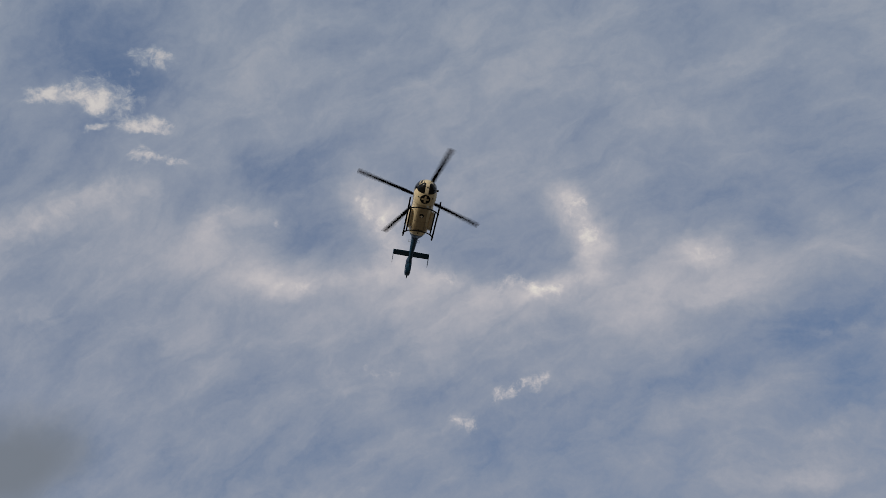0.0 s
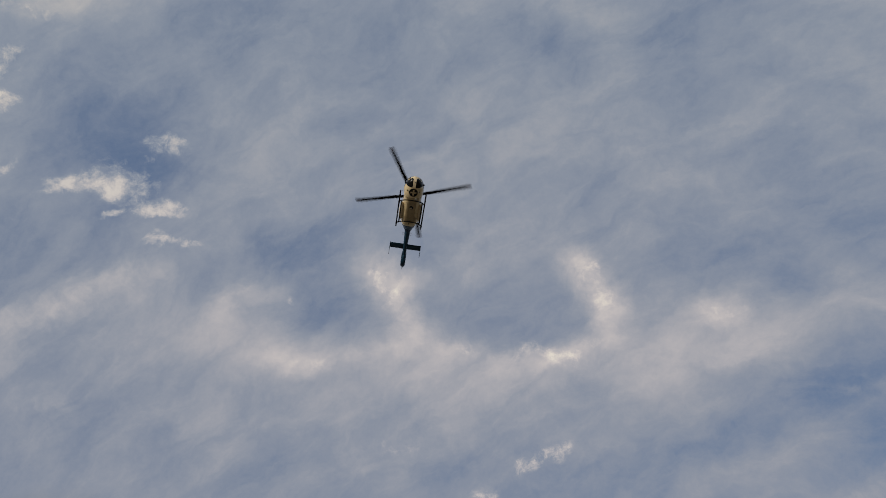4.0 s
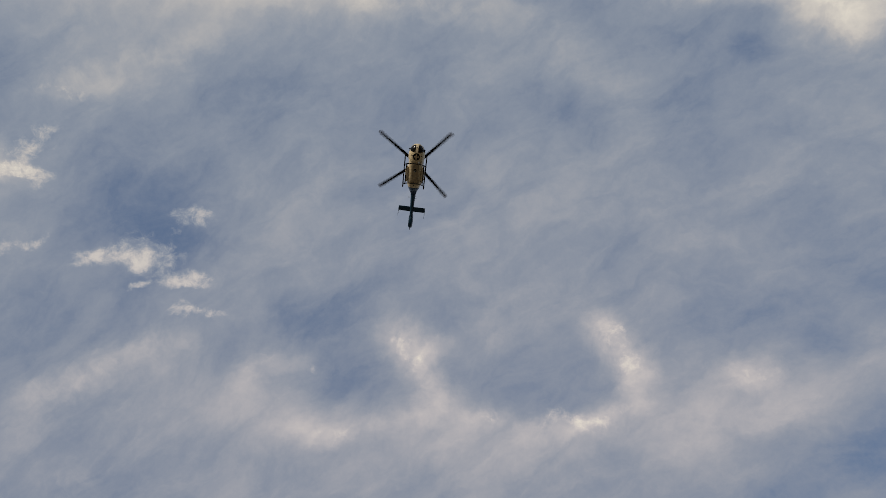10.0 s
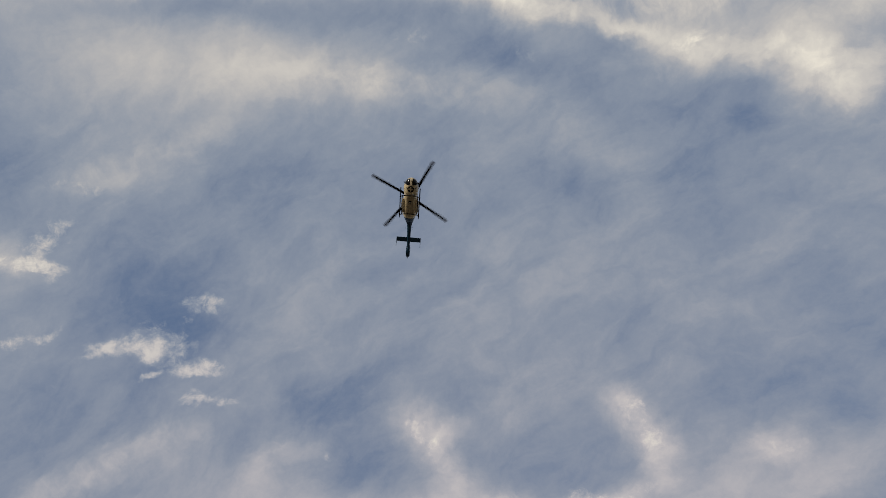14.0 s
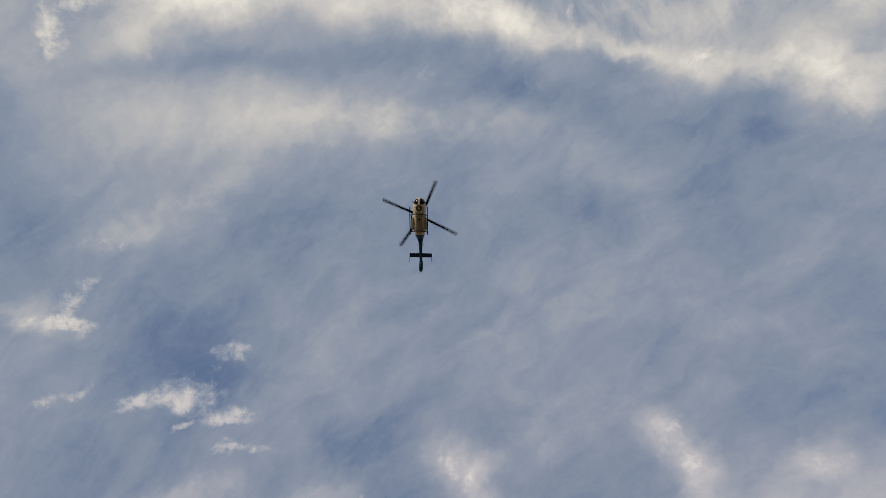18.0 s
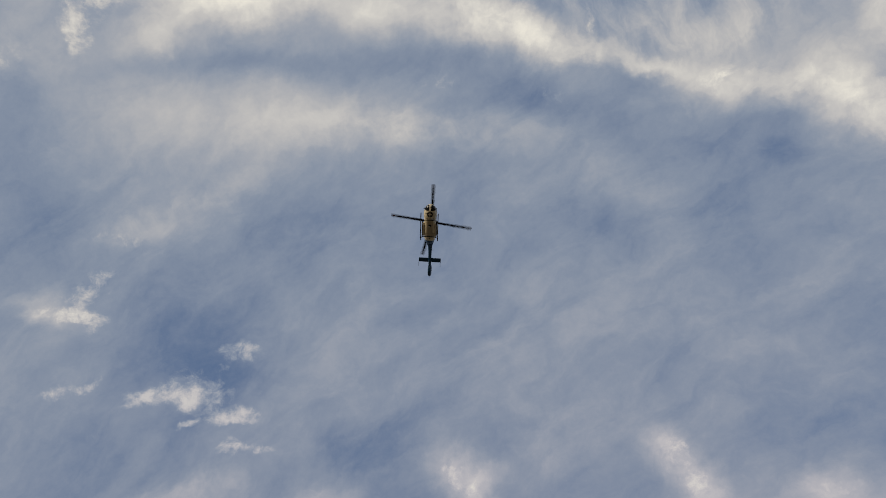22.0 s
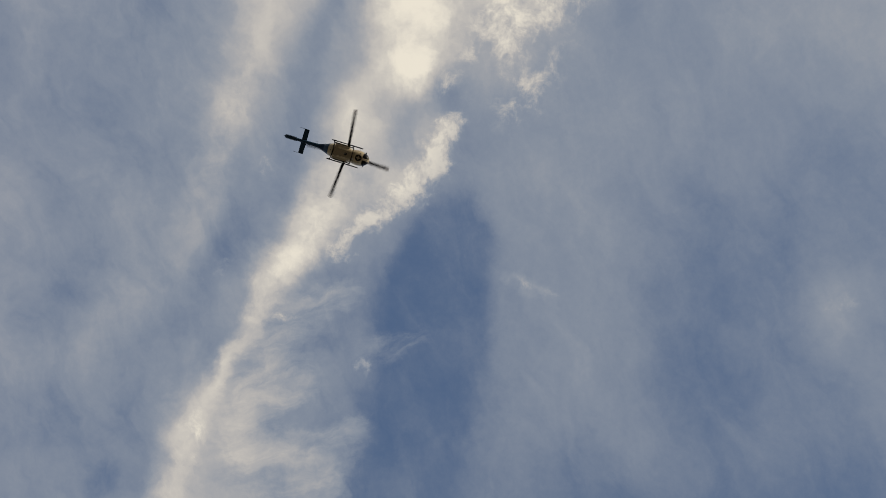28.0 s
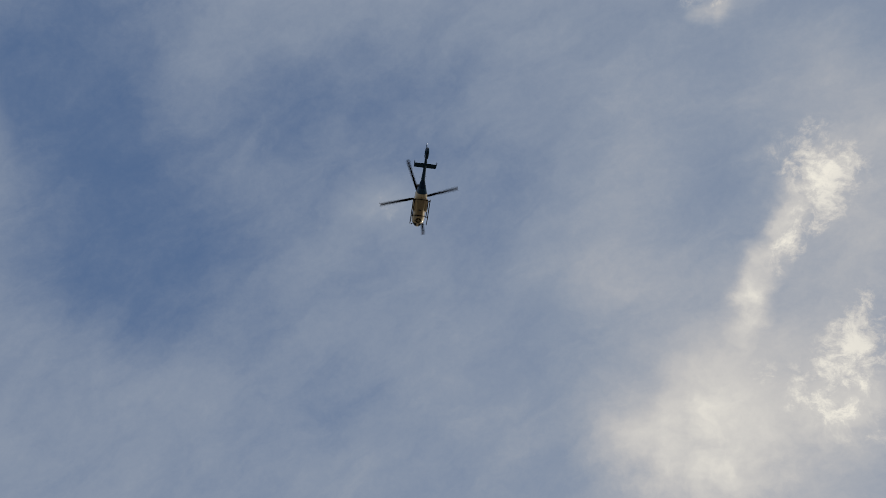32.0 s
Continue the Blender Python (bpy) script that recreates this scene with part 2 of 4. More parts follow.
band("soft", [(-0.000, 0.116), (0.058, 0.130)], 0.0087, -0.18)
band("soft", [(0.088, 0.146), (0.098, 0.165)], 0.0118, -0.13)
band("tuft", [(-0.041, 0.105), (-0.019, 0.107)], 0.0047, 0.35)
band("tuft", [(0.027, 0.124), (0.058, 0.128)], 0.0063, 0.25)
# the bright bank near the zenith
band("lit", [(-0.227, 0.034), (-0.183, 0.024), (-0.138, 0.019), (-0.092, 0.014)], (0.0147, 0.0240), 0.63)
band("lit", [(-0.209, 0.002), (-0.147, -0.012)], 0.0184, 0.40)
band("lit", [(-0.123, 0.014), (-0.092, 0.012)], 0.0100, 0.46)
band("lit", [(-0.176, 0.036), (-0.122, 0.037), (-0.090, 0.039)], 0.0101, 0.29)
band("lit", [(-0.086, 0.039), (-0.041, 0.052), (0.001, 0.064), (0.036, 0.080), (0.062, 0.096), (0.089, 0.103)], (0.0173, 0.0072), 0.71)
band("tuft", [(-0.071, -0.020), (-0.045, -0.011), (-0.024, 0.002), (-0.006, 0.019), (0.016, 0.038), (0.035, 0.060)], (0.0098, 0.0064), 0.30)
band("lit", [(-0.074, -0.012), (-0.042, -0.004), (-0.016, 0.016), (0.007, 0.041)], 0.0108, 0.17)
band("tuft", [(-0.110, -0.020), (-0.093, -0.006)], 0.0076, 0.40)
# shade under the bank
band("soft", [(-0.208, 0.059), (-0.167, 0.067), (-0.119, 0.074), (-0.062, 0.083), (0.001, 0.100), (0.049, 0.117)], 0.0080, -0.16)
band("soft", [(-0.262, 0.058), (-0.209, 0.055)], 0.0059, -0.12)
band("tuft", [(-0.259, 0.041), (-0.250, 0.021), (-0.225, 0.017)], 0.0058, 0.45)
band("lit", [(-0.308, 0.031), (-0.262, 0.033)], 0.0140, 0.21)
band("tuft", [(-0.315, 0.039), (-0.282, 0.032)], 0.0090, 0.25)
band("lit", [(0.087, 0.104), (0.116, 0.113), (0.137, 0.125)], 0.0063, 0.46)
band("lit", [(0.137, 0.125), (0.169, 0.132), (0.206, 0.137), (0.236, 0.147)], (0.0094, 0.0145), 0.46)
# bright head in the east
band("lit", [(0.230, 0.156), (0.254, 0.155), (0.275, 0.146)], (0.0131, 0.0173), 0.86)
band("lit", [(0.244, 0.176), (0.273, 0.169)], 0.0106, 0.40)
band("lit", [(0.228, 0.102), (0.270, 0.101)], 0.0175, 0.23)
band("tuft", [(0.145, 0.124), (0.183, 0.129)], 0.0115, 0.30)
band("wisp", [(0.122, 0.156), (0.147, 0.136)], 0.0118, 0.35)
# clear sky south-east of the bank
band("soft", [(0.001, -0.034), (0.066, -0.008), (0.143, -0.015), (0.208, -0.029)], (0.0224, 0.0368), -0.37)
band("soft", [(0.039, 0.042), (0.099, 0.074)], 0.0176, -0.18)
band("soft", [(0.188, 0.184), (0.217, 0.186)], 0.0113, -0.25)
band("soft", [(0.099, 0.115), (0.122, 0.127)], 0.0087, -0.18)
band("soft", [(0.203, 0.007), (0.234, 0.029)], 0.0172, -0.12)
band("wisp", [(0.084, -0.024), (0.090, 0.020)], 0.0052, 0.40)
band("wisp", [(0.053, 0.032), (0.084, 0.080)], 0.0118, 0.45)
band("wisp", [(0.141, 0.011), (0.173, 0.048), (0.182, 0.078)], 0.0066, 0.50)
band("wisp", [(0.076, 0.081), (0.132, 0.090), (0.189, 0.100)], 0.0154, 0.50)
band("wisp", [(0.177, 0.033), (0.238, 0.081)], 0.0214, 0.45)
band("tuft", [(0.078, 0.085), (0.079, 0.069)], 0.0036, 0.40)
band("tuft", [(0.102, 0.021), (0.115, 0.021)], 0.0034, 0.30)
band("soft", [(0.085, 0.092), (0.160, 0.101), (0.223, 0.095)], 0.0189, 0.20)
band("soft", [(-0.282, 0.111), (-0.218, 0.111)], 0.0225, 0.06)
band("lit", [(-0.149, 0.109), (-0.084, 0.111), (-0.027, 0.108)], 0.0122, 0.07)
band("soft", [(-0.285, 0.202), (-0.130, 0.228)], 0.0234, -0.06)
band("soft", [(0.015, 0.213), (0.043, 0.267)], 0.0289, -0.02)
# fringe of the bank past the zenith
band("lit", [(-0.117, 0.009), (-0.093, 0.017)], 0.0103, 0.46)
band("lit", [(-0.167, 0.029), (-0.138, 0.023)], 0.0131, 0.29)
band("tuft", [(-0.071, -0.016), (-0.040, -0.008), (-0.012, 0.010), (0.005, 0.031), (0.021, 0.051)], (0.0080, 0.0065), 0.45)
band("lit", [(-0.071, -0.005), (-0.039, 0.001), (-0.010, 0.028)], 0.0097, 0.14)
band("lit", [(-0.021, 0.063), (0.015, 0.070), (0.042, 0.092)], (0.0097, 0.0120), 0.34)
band("lit", [(0.060, 0.101), (0.082, 0.108)], 0.0056, 0.40)
band("lit", [(0.099, 0.107), (0.131, 0.119)], 0.0039, 0.40)
# second streak along the bank
band("lit", [(-0.173, 0.112), (-0.119, 0.118), (-0.068, 0.128), (-0.027, 0.144), (0.015, 0.144)], (0.0135, 0.0126), 0.23)
band("wisp", [(-0.111, 0.119), (-0.045, 0.136), (0.011, 0.144)], 0.0117, 0.30)
band("soft", [(-0.157, 0.074), (-0.107, 0.081)], 0.0062, -0.18)
band("soft", [(0.021, 0.127), (0.064, 0.136)], 0.0087, -0.18)
band("soft", [(0.047, 0.207), (0.091, 0.229)], 0.0097, -0.06)
# blue gap past the zenith
band("soft", [(-0.016, -0.030), (0.028, -0.007), (0.100, -0.008)], (0.0121, 0.0200), -0.33)
band("soft", [(-0.101, -0.002), (-0.093, -0.002)], 0.0064, -0.24)
band("tuft", [(0.033, -0.073), (0.039, -0.091), (0.037, -0.109)], (0.0037, 0.0025), 0.42)
band("lit", [(0.032, -0.070), (0.037, -0.100)], 0.0037, 0.14)
# fibres off the bank
band("wisp", [(0.077, 0.094), (0.070, 0.063), (0.055, 0.032)], 0.0100, 0.45)
band("wisp", [(0.172, 0.094), (0.175, 0.054), (0.156, 0.014)], 0.0127, 0.50)
band("wisp", [(0.106, 0.023), (0.077, -0.015)], 0.0103, 0.45)
band("wisp", [(0.126, 0.106), (0.124, 0.052)], 0.0187, 0.40)
band("wisp", [(0.188, 0.046), (0.209, 0.020)], 0.0150, 0.35)
band("tuft", [(0.109, 0.023), (0.103, 0.021)], 0.0031, 0.35)
band("tuft", [(0.031, 0.043), (0.023, 0.022)], 0.0035, 0.35)
band("tuft", [(-0.007, -0.004), (-0.024, -0.012), (-0.045, -0.022)], 0.0048, 0.40)
band("soft", [(0.001, -0.028), (0.078, -0.029), (0.157, -0.023), (0.228, -0.024)], (0.0201, 0.0340), -0.30)
band("soft", [(0.102, -0.171), (0.082, -0.216)], 0.0242, -0.07)
band("lit", [(-0.099, 0.024), (-0.111, -0.001)], 0.0137, 0.29)
band("soft", [(-0.101, -0.015)], 0.0070, -0.24)
# grey veil past the zenith
band("soft", [(-0.024, -0.074), (-0.034, -0.141)], 0.0364, 0.12)
band("soft", [(-0.139, -0.226), (-0.109, -0.265)], 0.0225, -0.06)
# mottled mass in the west
band("lit", [(-0.152, -0.013), (-0.176, -0.058), (-0.218, -0.074), (-0.248, -0.096)], (0.0137, 0.0160), 0.46)
band("tuft", [(-0.125, -0.023), (-0.154, -0.068), (-0.197, -0.084), (-0.246, -0.091)], 0.0175, 0.40)
band("tuft", [(-0.235, -0.124), (-0.210, -0.148)], (0.0126, 0.0083), 0.60)
band("lit", [(-0.230, -0.099), (-0.234, -0.132)], 0.0148, 0.34)
band("tuft", [(-0.071, -0.055), (-0.102, -0.083), (-0.160, -0.098)], 0.0135, 0.20)
band("lit", [(-0.100, 0.013), (-0.108, -0.005)], 0.0092, 0.14)
band("soft", [(-0.090, -0.012)], 0.0102, -0.21)
band("soft", [(-0.167, -0.125)], 0.0117, -0.15)
band("lit", [(-0.105, -0.008), (-0.149, 0.000), (-0.174, 0.017)], (0.0149, 0.0197), 0.46)
band("tuft", [(-0.035, -0.013), (-0.057, -0.020), (-0.081, -0.022)], (0.0067, 0.0099), 0.50)
band("lit", [(-0.043, -0.012), (-0.075, -0.012)], 0.0090, 0.29)
band("lit", [(-0.166, -0.042), (-0.207, -0.072), (-0.234, -0.110), (-0.215, -0.141)], (0.0191, 0.0176), 0.57)
band("tuft", [(-0.187, -0.085), (-0.165, -0.095), (-0.188, -0.131), (-0.209, -0.151)], 0.0112, 0.36)
band("tuft", [(-0.244, -0.133), (-0.257, -0.096)], 0.0116, 0.35)
band("lit", [(-0.270, -0.079), (-0.291, -0.054)], 0.0220, 0.25)
band("tuft", [(-0.232, 0.012), (-0.250, 0.010), (-0.260, 0.029)], 0.0062, 0.50)
band("soft", [(-0.218, 0.019)], 0.0105, -0.18)
band("soft", [(-0.137, -0.053)], 0.0155, -0.11)
band("tuft", [(-0.085, -0.053), (-0.112, -0.079)], 0.0158, 0.30)
# crisp heads in the west
band("lit", [(-0.331, -0.078), (-0.338, -0.104)], 0.0122, 0.57)
band("tuft", [(-0.326, -0.095), (-0.342, -0.115)], 0.0087, 0.50)
band("tuft", [(-0.346, -0.134), (-0.356, -0.156)], 0.0073, 0.70)
band("lit", [(-0.353, -0.140)], 0.0087, 0.46)
band("soft", [(-0.295, -0.134), (-0.247, -0.170)], 0.0117, -0.07)
band("soft", [(-0.305, -0.119)], 0.0112, -0.09)
# deep blue in the south-east
band("soft", [(0.237, -0.153), (0.224, -0.228), (0.173, -0.298)], (0.0241, 0.0457), -0.30)
band("soft", [(0.094, -0.045), (0.033, -0.043), (-0.014, -0.045)], 0.0165, -0.29)
band("soft", [(0.204, -0.370), (0.117, -0.358)], 0.0343, -0.12)
band("wisp", [(0.040, -0.071), (0.042, -0.091), (0.037, -0.114)], 0.0047, 0.30)
band("soft", [(0.220, -0.114), (0.144, -0.092)], 0.0177, -0.03)
band("soft", [(0.146, -0.170), (0.023, -0.149)], 0.0355, 0.10)
band("soft", [(0.024, -0.280), (0.001, -0.311)], 0.0168, 0.16)
band("soft", [(-0.153, -0.209), (-0.170, -0.288)], 0.0379, 0.14)
band("tuft", [(0.020, -0.301)], 0.0109, 0.20)
# lit streak low in the south-west
band("lit", [(-0.302, -0.250), (-0.279, -0.302), (-0.263, -0.353), (-0.256, -0.399)], 0.0107, 0.63)
band("tuft", [(-0.306, -0.252), (-0.308, -0.288), (-0.285, -0.316), (-0.276, -0.343)], (0.0114, 0.0075), 0.50)
band("lit", [(-0.261, -0.358), (-0.257, -0.385)], 0.0060, 0.34)
band("lit", [(-0.248, -0.427), (-0.210, -0.458)], 0.0269, 0.34)
band("lit", [(-0.154, -0.527), (-0.232, -0.493), (-0.305, -0.501)], 0.0406, 0.46)
band("lit", [(-0.326, -0.434), (-0.359, -0.455)], 0.0290, 0.40)
band("tuft", [(-0.342, -0.352), (-0.334, -0.389), (-0.321, -0.413)], (0.0103, 0.0083), 0.50)
band("tuft", [(-0.349, -0.430), (-0.337, -0.477)], 0.0208, 0.30)
band("tuft", [(-0.273, -0.415), (-0.270, -0.434)], 0.0087, 0.30)
band("soft", [(-0.278, -0.258), (-0.282, -0.287)], 0.0035, -0.24)
band("soft", [(-0.306, -0.375)], 0.0124, -0.07)
band("soft", [(0.244, -0.258), (0.230, -0.332), (0.168, -0.327)], 0.0441, -0.21)
band("soft", [(0.140, -0.432), (0.027, -0.466)], 0.0369, -0.13)
band("soft", [(0.244, -0.154)], 0.0268, -0.18)
band("soft", [(0.144, -0.170), (0.108, -0.185)], 0.0226, 0.10)
band("soft", [(0.014, -0.302), (0.038, -0.278)], 0.0218, 0.16)
band("soft", [(-0.109, -0.388), (-0.145, -0.315)], 0.0359, 0.18)
band("lit", [(-0.202, -0.159), (-0.223, -0.156)], 0.0066, 0.57)
band("soft", [(-0.187, -0.190), (-0.251, -0.196)], 0.0189, -0.06)
band("soft", [(-0.043, -0.513), (-0.093, -0.482)], 0.0333, 0.12)
# shreds in the north-west
band("tuft", [(-0.252, 0.284), (-0.258, 0.297)], (0.0122, 0.0114), 0.62)
band("lit", [(-0.254, 0.292)], 0.0090, 0.37)
band("tuft", [(-0.297, 0.286), (-0.266, 0.290)], (0.0039, 0.0073), 0.80)
band("tuft", [(-0.250, 0.297), (-0.227, 0.314), (-0.207, 0.321)], (0.0082, 0.0042), 0.66)
band("tuft", [(-0.245, 0.281), (-0.226, 0.299)], 0.0066, 0.50)
band("tuft", [(-0.220, 0.266), (-0.198, 0.276)], 0.0050, 0.75)
band("tuft", [(-0.229, 0.279), (-0.218, 0.279)], 0.0029, 0.40)
band("tuft", [(-0.237, 0.336), (-0.226, 0.345)], (0.0071, 0.0063), 0.95)
band("tuft", [(-0.228, 0.343), (-0.201, 0.348)], 0.0034, 0.70)
band("tuft", [(-0.266, 0.317), (-0.244, 0.314)], 0.0025, 0.60)
band("tuft", [(-0.309, 0.201), (-0.283, 0.197)], (0.0067, 0.0045), 0.75)
band("tuft", [(-0.329, 0.199), (-0.323, 0.213), (-0.300, 0.222)], (0.0109, 0.0053), 0.65)
band("lit", [(-0.327, 0.204)], 0.0109, 0.29)
band("lit", [(-0.348, 0.196), (-0.328, 0.215), (-0.303, 0.223)], 0.0061, 0.23)
band("tuft", [(-0.346, 0.264), (-0.326, 0.268), (-0.308, 0.264)], (0.0041, 0.0023), 0.58)
band("tuft", [(-0.327, 0.305), (-0.321, 0.303)], 0.0023, 0.30)
# haze and thinner parts
band("soft", [(-0.301, 0.019), (-0.238, 0.005)], 0.0314, 0.22)
band("soft", [(-0.256, 0.069), (-0.153, 0.086), (-0.040, 0.102)], 0.0290, 0.18)
band("lit", [(-0.176, 0.010), (-0.124, 0.001)], 0.0226, 0.09)
band("soft", [(-0.220, 0.025), (-0.091, 0.020), (0.018, 0.068)], 0.0270, 0.30)
band("soft", [(-0.107, -0.028), (-0.197, -0.066), (-0.256, -0.071), (-0.293, -0.022)], 0.0446, 0.30)
band("soft", [(-0.339, -0.187), (-0.292, -0.272)], 0.0463, 0.25)
band("soft", [(-0.254, -0.198)], 0.0441, 0.15)
band("soft", [(-0.173, -0.526), (-0.236, -0.447), (-0.292, -0.395), (-0.343, -0.335)], 0.0561, 0.50)
band("soft", [(-0.317, -0.490)], 0.0684, 0.40)
band("soft", [(0.046, -0.169), (-0.005, -0.277), (-0.065, -0.325)], 0.0582, -0.18)
band("soft", [(0.218, -0.091), (0.097, -0.192), (-0.018, -0.242)], 0.0433, -0.12)
band("soft", [(0.206, -0.086), (0.122, -0.062)], 0.0317, -0.12)
band("soft", [(0.139, -0.271), (0.052, -0.217)], 0.0562, -0.06)
band("soft", [(0.236, -0.210), (0.208, -0.344)], 0.0431, -0.21)
band("soft", [(0.170, -0.190), (0.093, -0.243), (0.084, -0.376)], 0.0494, -0.08)
band("soft", [(0.269, -0.273), (0.285, -0.375)], 0.0577, -0.21)
band("soft", [(-0.090, 0.245), (-0.021, 0.250)], 0.0305, -0.15)
band("soft", [(0.120, -0.296)], 0.0422, -0.12)
band("soft", [(-0.263, 0.257), (-0.182, 0.303)], 0.0348, -0.15)
band("lit", [(0.257, 0.110), (0.274, 0.080), (0.300, 0.070)], 0.0163, 0.69)
band("lit", [(0.216, 0.141), (0.234, 0.114)], 0.0164, 0.40)
band("lit", [(0.138, 0.127), (0.171, 0.138), (0.205, 0.136)], 0.0119, 0.21)
band("lit", [(0.174, 0.142), (0.149, 0.112), (0.193, 0.100)], 0.0202, 0.11)
band("lit", [(0.075, 0.112), (0.032, 0.078), (-0.002, 0.047), (-0.037, 0.014)], 0.0135, 0.34)
band("lit", [(-0.110, -0.039), (-0.154, -0.069)], 0.0194, 0.29)
band("soft", [(-0.261, -0.030)], 0.0324, 0.15)
band("soft", [(0.045, -0.024), (0.153, -0.034), (0.220, -0.034)], 0.0245, -0.18)
band("soft", [(0.232, -0.134), (0.215, -0.246), (0.191, -0.362)], 0.0503, -0.21)
band("soft", [(0.236, -0.148), (0.242, -0.218)], 0.0454, -0.21)
band("soft", [(0.271, -0.020), (0.276, -0.086)], 0.0349, -0.24)
band("soft", [(0.195, -0.097), (0.176, -0.198)], 0.0396, -0.21)
band("soft", [(-0.344, -0.219)], 0.0415, 0.20)
band("soft", [(-0.313, -0.296)], 0.0391, 0.30)
band("soft", [(0.122, -0.062), (0.048, -0.046)], 0.0295, -0.15)
band("tuft", [(-0.295, -0.448), (-0.332, -0.407), (-0.351, -0.368)], 0.0207, 0.50)
band("tuft", [(-0.291, -0.245), (-0.324, -0.274)], 0.0130, 0.20)
band("soft", [(0.234, 0.580), (0.366, 0.539)], 0.0276, 0.14)
band("tuft", [(-0.264, -0.273), (-0.292, -0.238), (-0.317, -0.259), (-0.298, -0.295)], 0.0198, 0.28)
band("tuft", [(0.017, 0.045), (-0.003, 0.018)], 0.0046, 0.40)
band("tuft", [(-0.020, 0.001), (-0.043, -0.007)], 0.0055, 0.40)
band("soft", [(0.169, 0.120), (0.126, 0.085)], 0.0219, -0.15)
band("wisp", [(0.207, 0.079), (0.162, 0.033)], 0.0212, 0.30)
band("wisp", [(0.174, 0.093), (0.069, 0.062)], 0.0215, 0.34)
band("soft", [(-0.278, 0.087), (-0.195, 0.105), (-0.122, 0.121)], 0.0328, 0.20)
band("soft", [(-0.265, 0.158), (-0.189, 0.158)], 0.0228, 0.12)
band("soft", [(-0.163, 0.345), (-0.096, 0.371)], 0.0217, -0.18)
band("soft", [(-0.337, 0.315), (-0.283, 0.314)], 0.0197, -0.12)
band("soft", [(0.197, 0.375), (0.261, 0.397)], 0.0240, -0.15)
band("soft", [(0.101, 0.387), (0.124, 0.450)], 0.0250, 0.14)
band("soft", [(-0.065, 0.387), (-0.036, 0.445)], 0.0215, 0.14)
band("lit", [(0.202, 0.134), (0.271, 0.135)], 0.0172, 0.29)
band("soft", [(0.145, 0.128), (0.268, 0.102)], 0.0256, 0.18)
band("soft", [(-0.297, 0.226), (-0.207, 0.256)], 0.0304, -0.15)
band("soft", [(0.064, -0.026), (0.193, -0.006)], 0.0286, -0.15)
band("soft", [(-0.039, 0.251), (0.012, 0.217)], 0.0348, -0.13)
band("soft", [(0.165, 0.046), (0.128, 0.019)], 0.0235, -0.12)
band("lit", [(-0.142, -0.040), (-0.172, -0.077), (-0.204, -0.118)], 0.0227, 0.18)
band("tuft", [(-0.124, -0.032), (-0.157, -0.064)], 0.0193, 0.30)
band("soft", [(-0.187, -0.497), (-0.252, -0.422)], 0.0451, 0.20)
band("soft", [(0.136, 0.112), (0.206, 0.128), (0.257, 0.133)], 0.0246, 0.22)
band("lit", [(0.222, 0.155), (0.258, 0.166)], 0.0174, 0.11)
band("soft", [(-0.255, 0.100), (-0.065, 0.138)], 0.0350, 0.12)
band("soft", [(-0.145, -0.375), (-0.226, -0.324)], 0.0478, 0.25)
band("soft", [(0.173, -0.362), (0.124, -0.318)], 0.0426, -0.18)
band("soft", [(0.082, -0.076), (-0.019, -0.087)], 0.0310, -0.10)
band("soft", [(0.030, 0.293), (0.136, 0.284)], 0.0469, 0.10)
band("soft", [(-0.191, 0.478), (-0.074, 0.508)], 0.0328, -0.08)

# grain of the cloud: slow billows, fibres drawn out along the wind, fine tufts
billow = wmath("SUBTRACT", wnoise(bent, 7.5, 11.0, 0.57).outputs["Fac"], 0.5)
grain = wnode("ShaderNodeMapping", vector_type="TEXTURE")
grain.inputs["Rotation"].default_value, grain.inputs["Scale"].default_value = (0, 0, radians(-28)), (0.14, 0.065, 1)
wt.links.new(bent, grain.inputs["Vector"])
fibre = wmath("SUBTRACT", wnoise(grain.outputs[0], 2.2, 12.0, 0.61, 0.4).outputs["Fac"], 0.5)
tuft = wmath("SUBTRACT", wnoise(bent, 34.0, 11.0, 0.62).outputs["Fac"], 0.5)
mist = wmath("SUBTRACT", wnoise(flat, 170.0, 7.0, 0.72).outputs["Fac"], 0.5)
north = wt.nodes.new("ShaderNodeSeparateXYZ")
wt.links.new(flat, north.inputs[0])
# the thin veil, smoother past the zenith
torn = wmath("MULTIPLY_ADD", wstep(north.outputs[1], -0.15, 0.2), 0.45, 0.6)
cloud = wmath("MULTIPLY_ADD", wmath("MULTIPLY", billow, torn), 1.0, wmath("SMOOTH_MAX", sheets["soft"], 0.02, 0.4))
cloud = wmath("MULTIPLY_ADD", wmath("MULTIPLY", fibre, torn), 0.85, cloud)
cloud = wmath("MULTIPLY_ADD", mist, 0.2, cloud)
# lit lumps, rough where they are thick
rough_lit = wmath("MULTIPLY_ADD", tuft, 2.4, wmath("MULTIPLY_ADD", billow, 1.4, 1.0))
cloud = wmath("MULTIPLY_ADD", sheets["lit"], wmath("MAXIMUM", rough_lit, 0.0), cloud)
# tufts, ragged but soft at the edge
bite = wmath("SUBTRACT", wnoise(wvec("ADD", flat, wvec("MULTIPLY", curl, (0.7, 0.7, 0.0))), 48.0, 12.0, 0.70, 0.25).outputs["Fac"], 0.5)
tufts = wstep(wmath("MULTIPLY_ADD", wmath("MULTIPLY", bite, wstep(sheets["tuft"], 0.0, 0.35)), 5.2, wmath("MULTIPLY", sheets["tuft"], 1.2)), 0.1, 1.6)
cloud = wmath("MULTIPLY_ADD", tufts, 1.0, cloud)
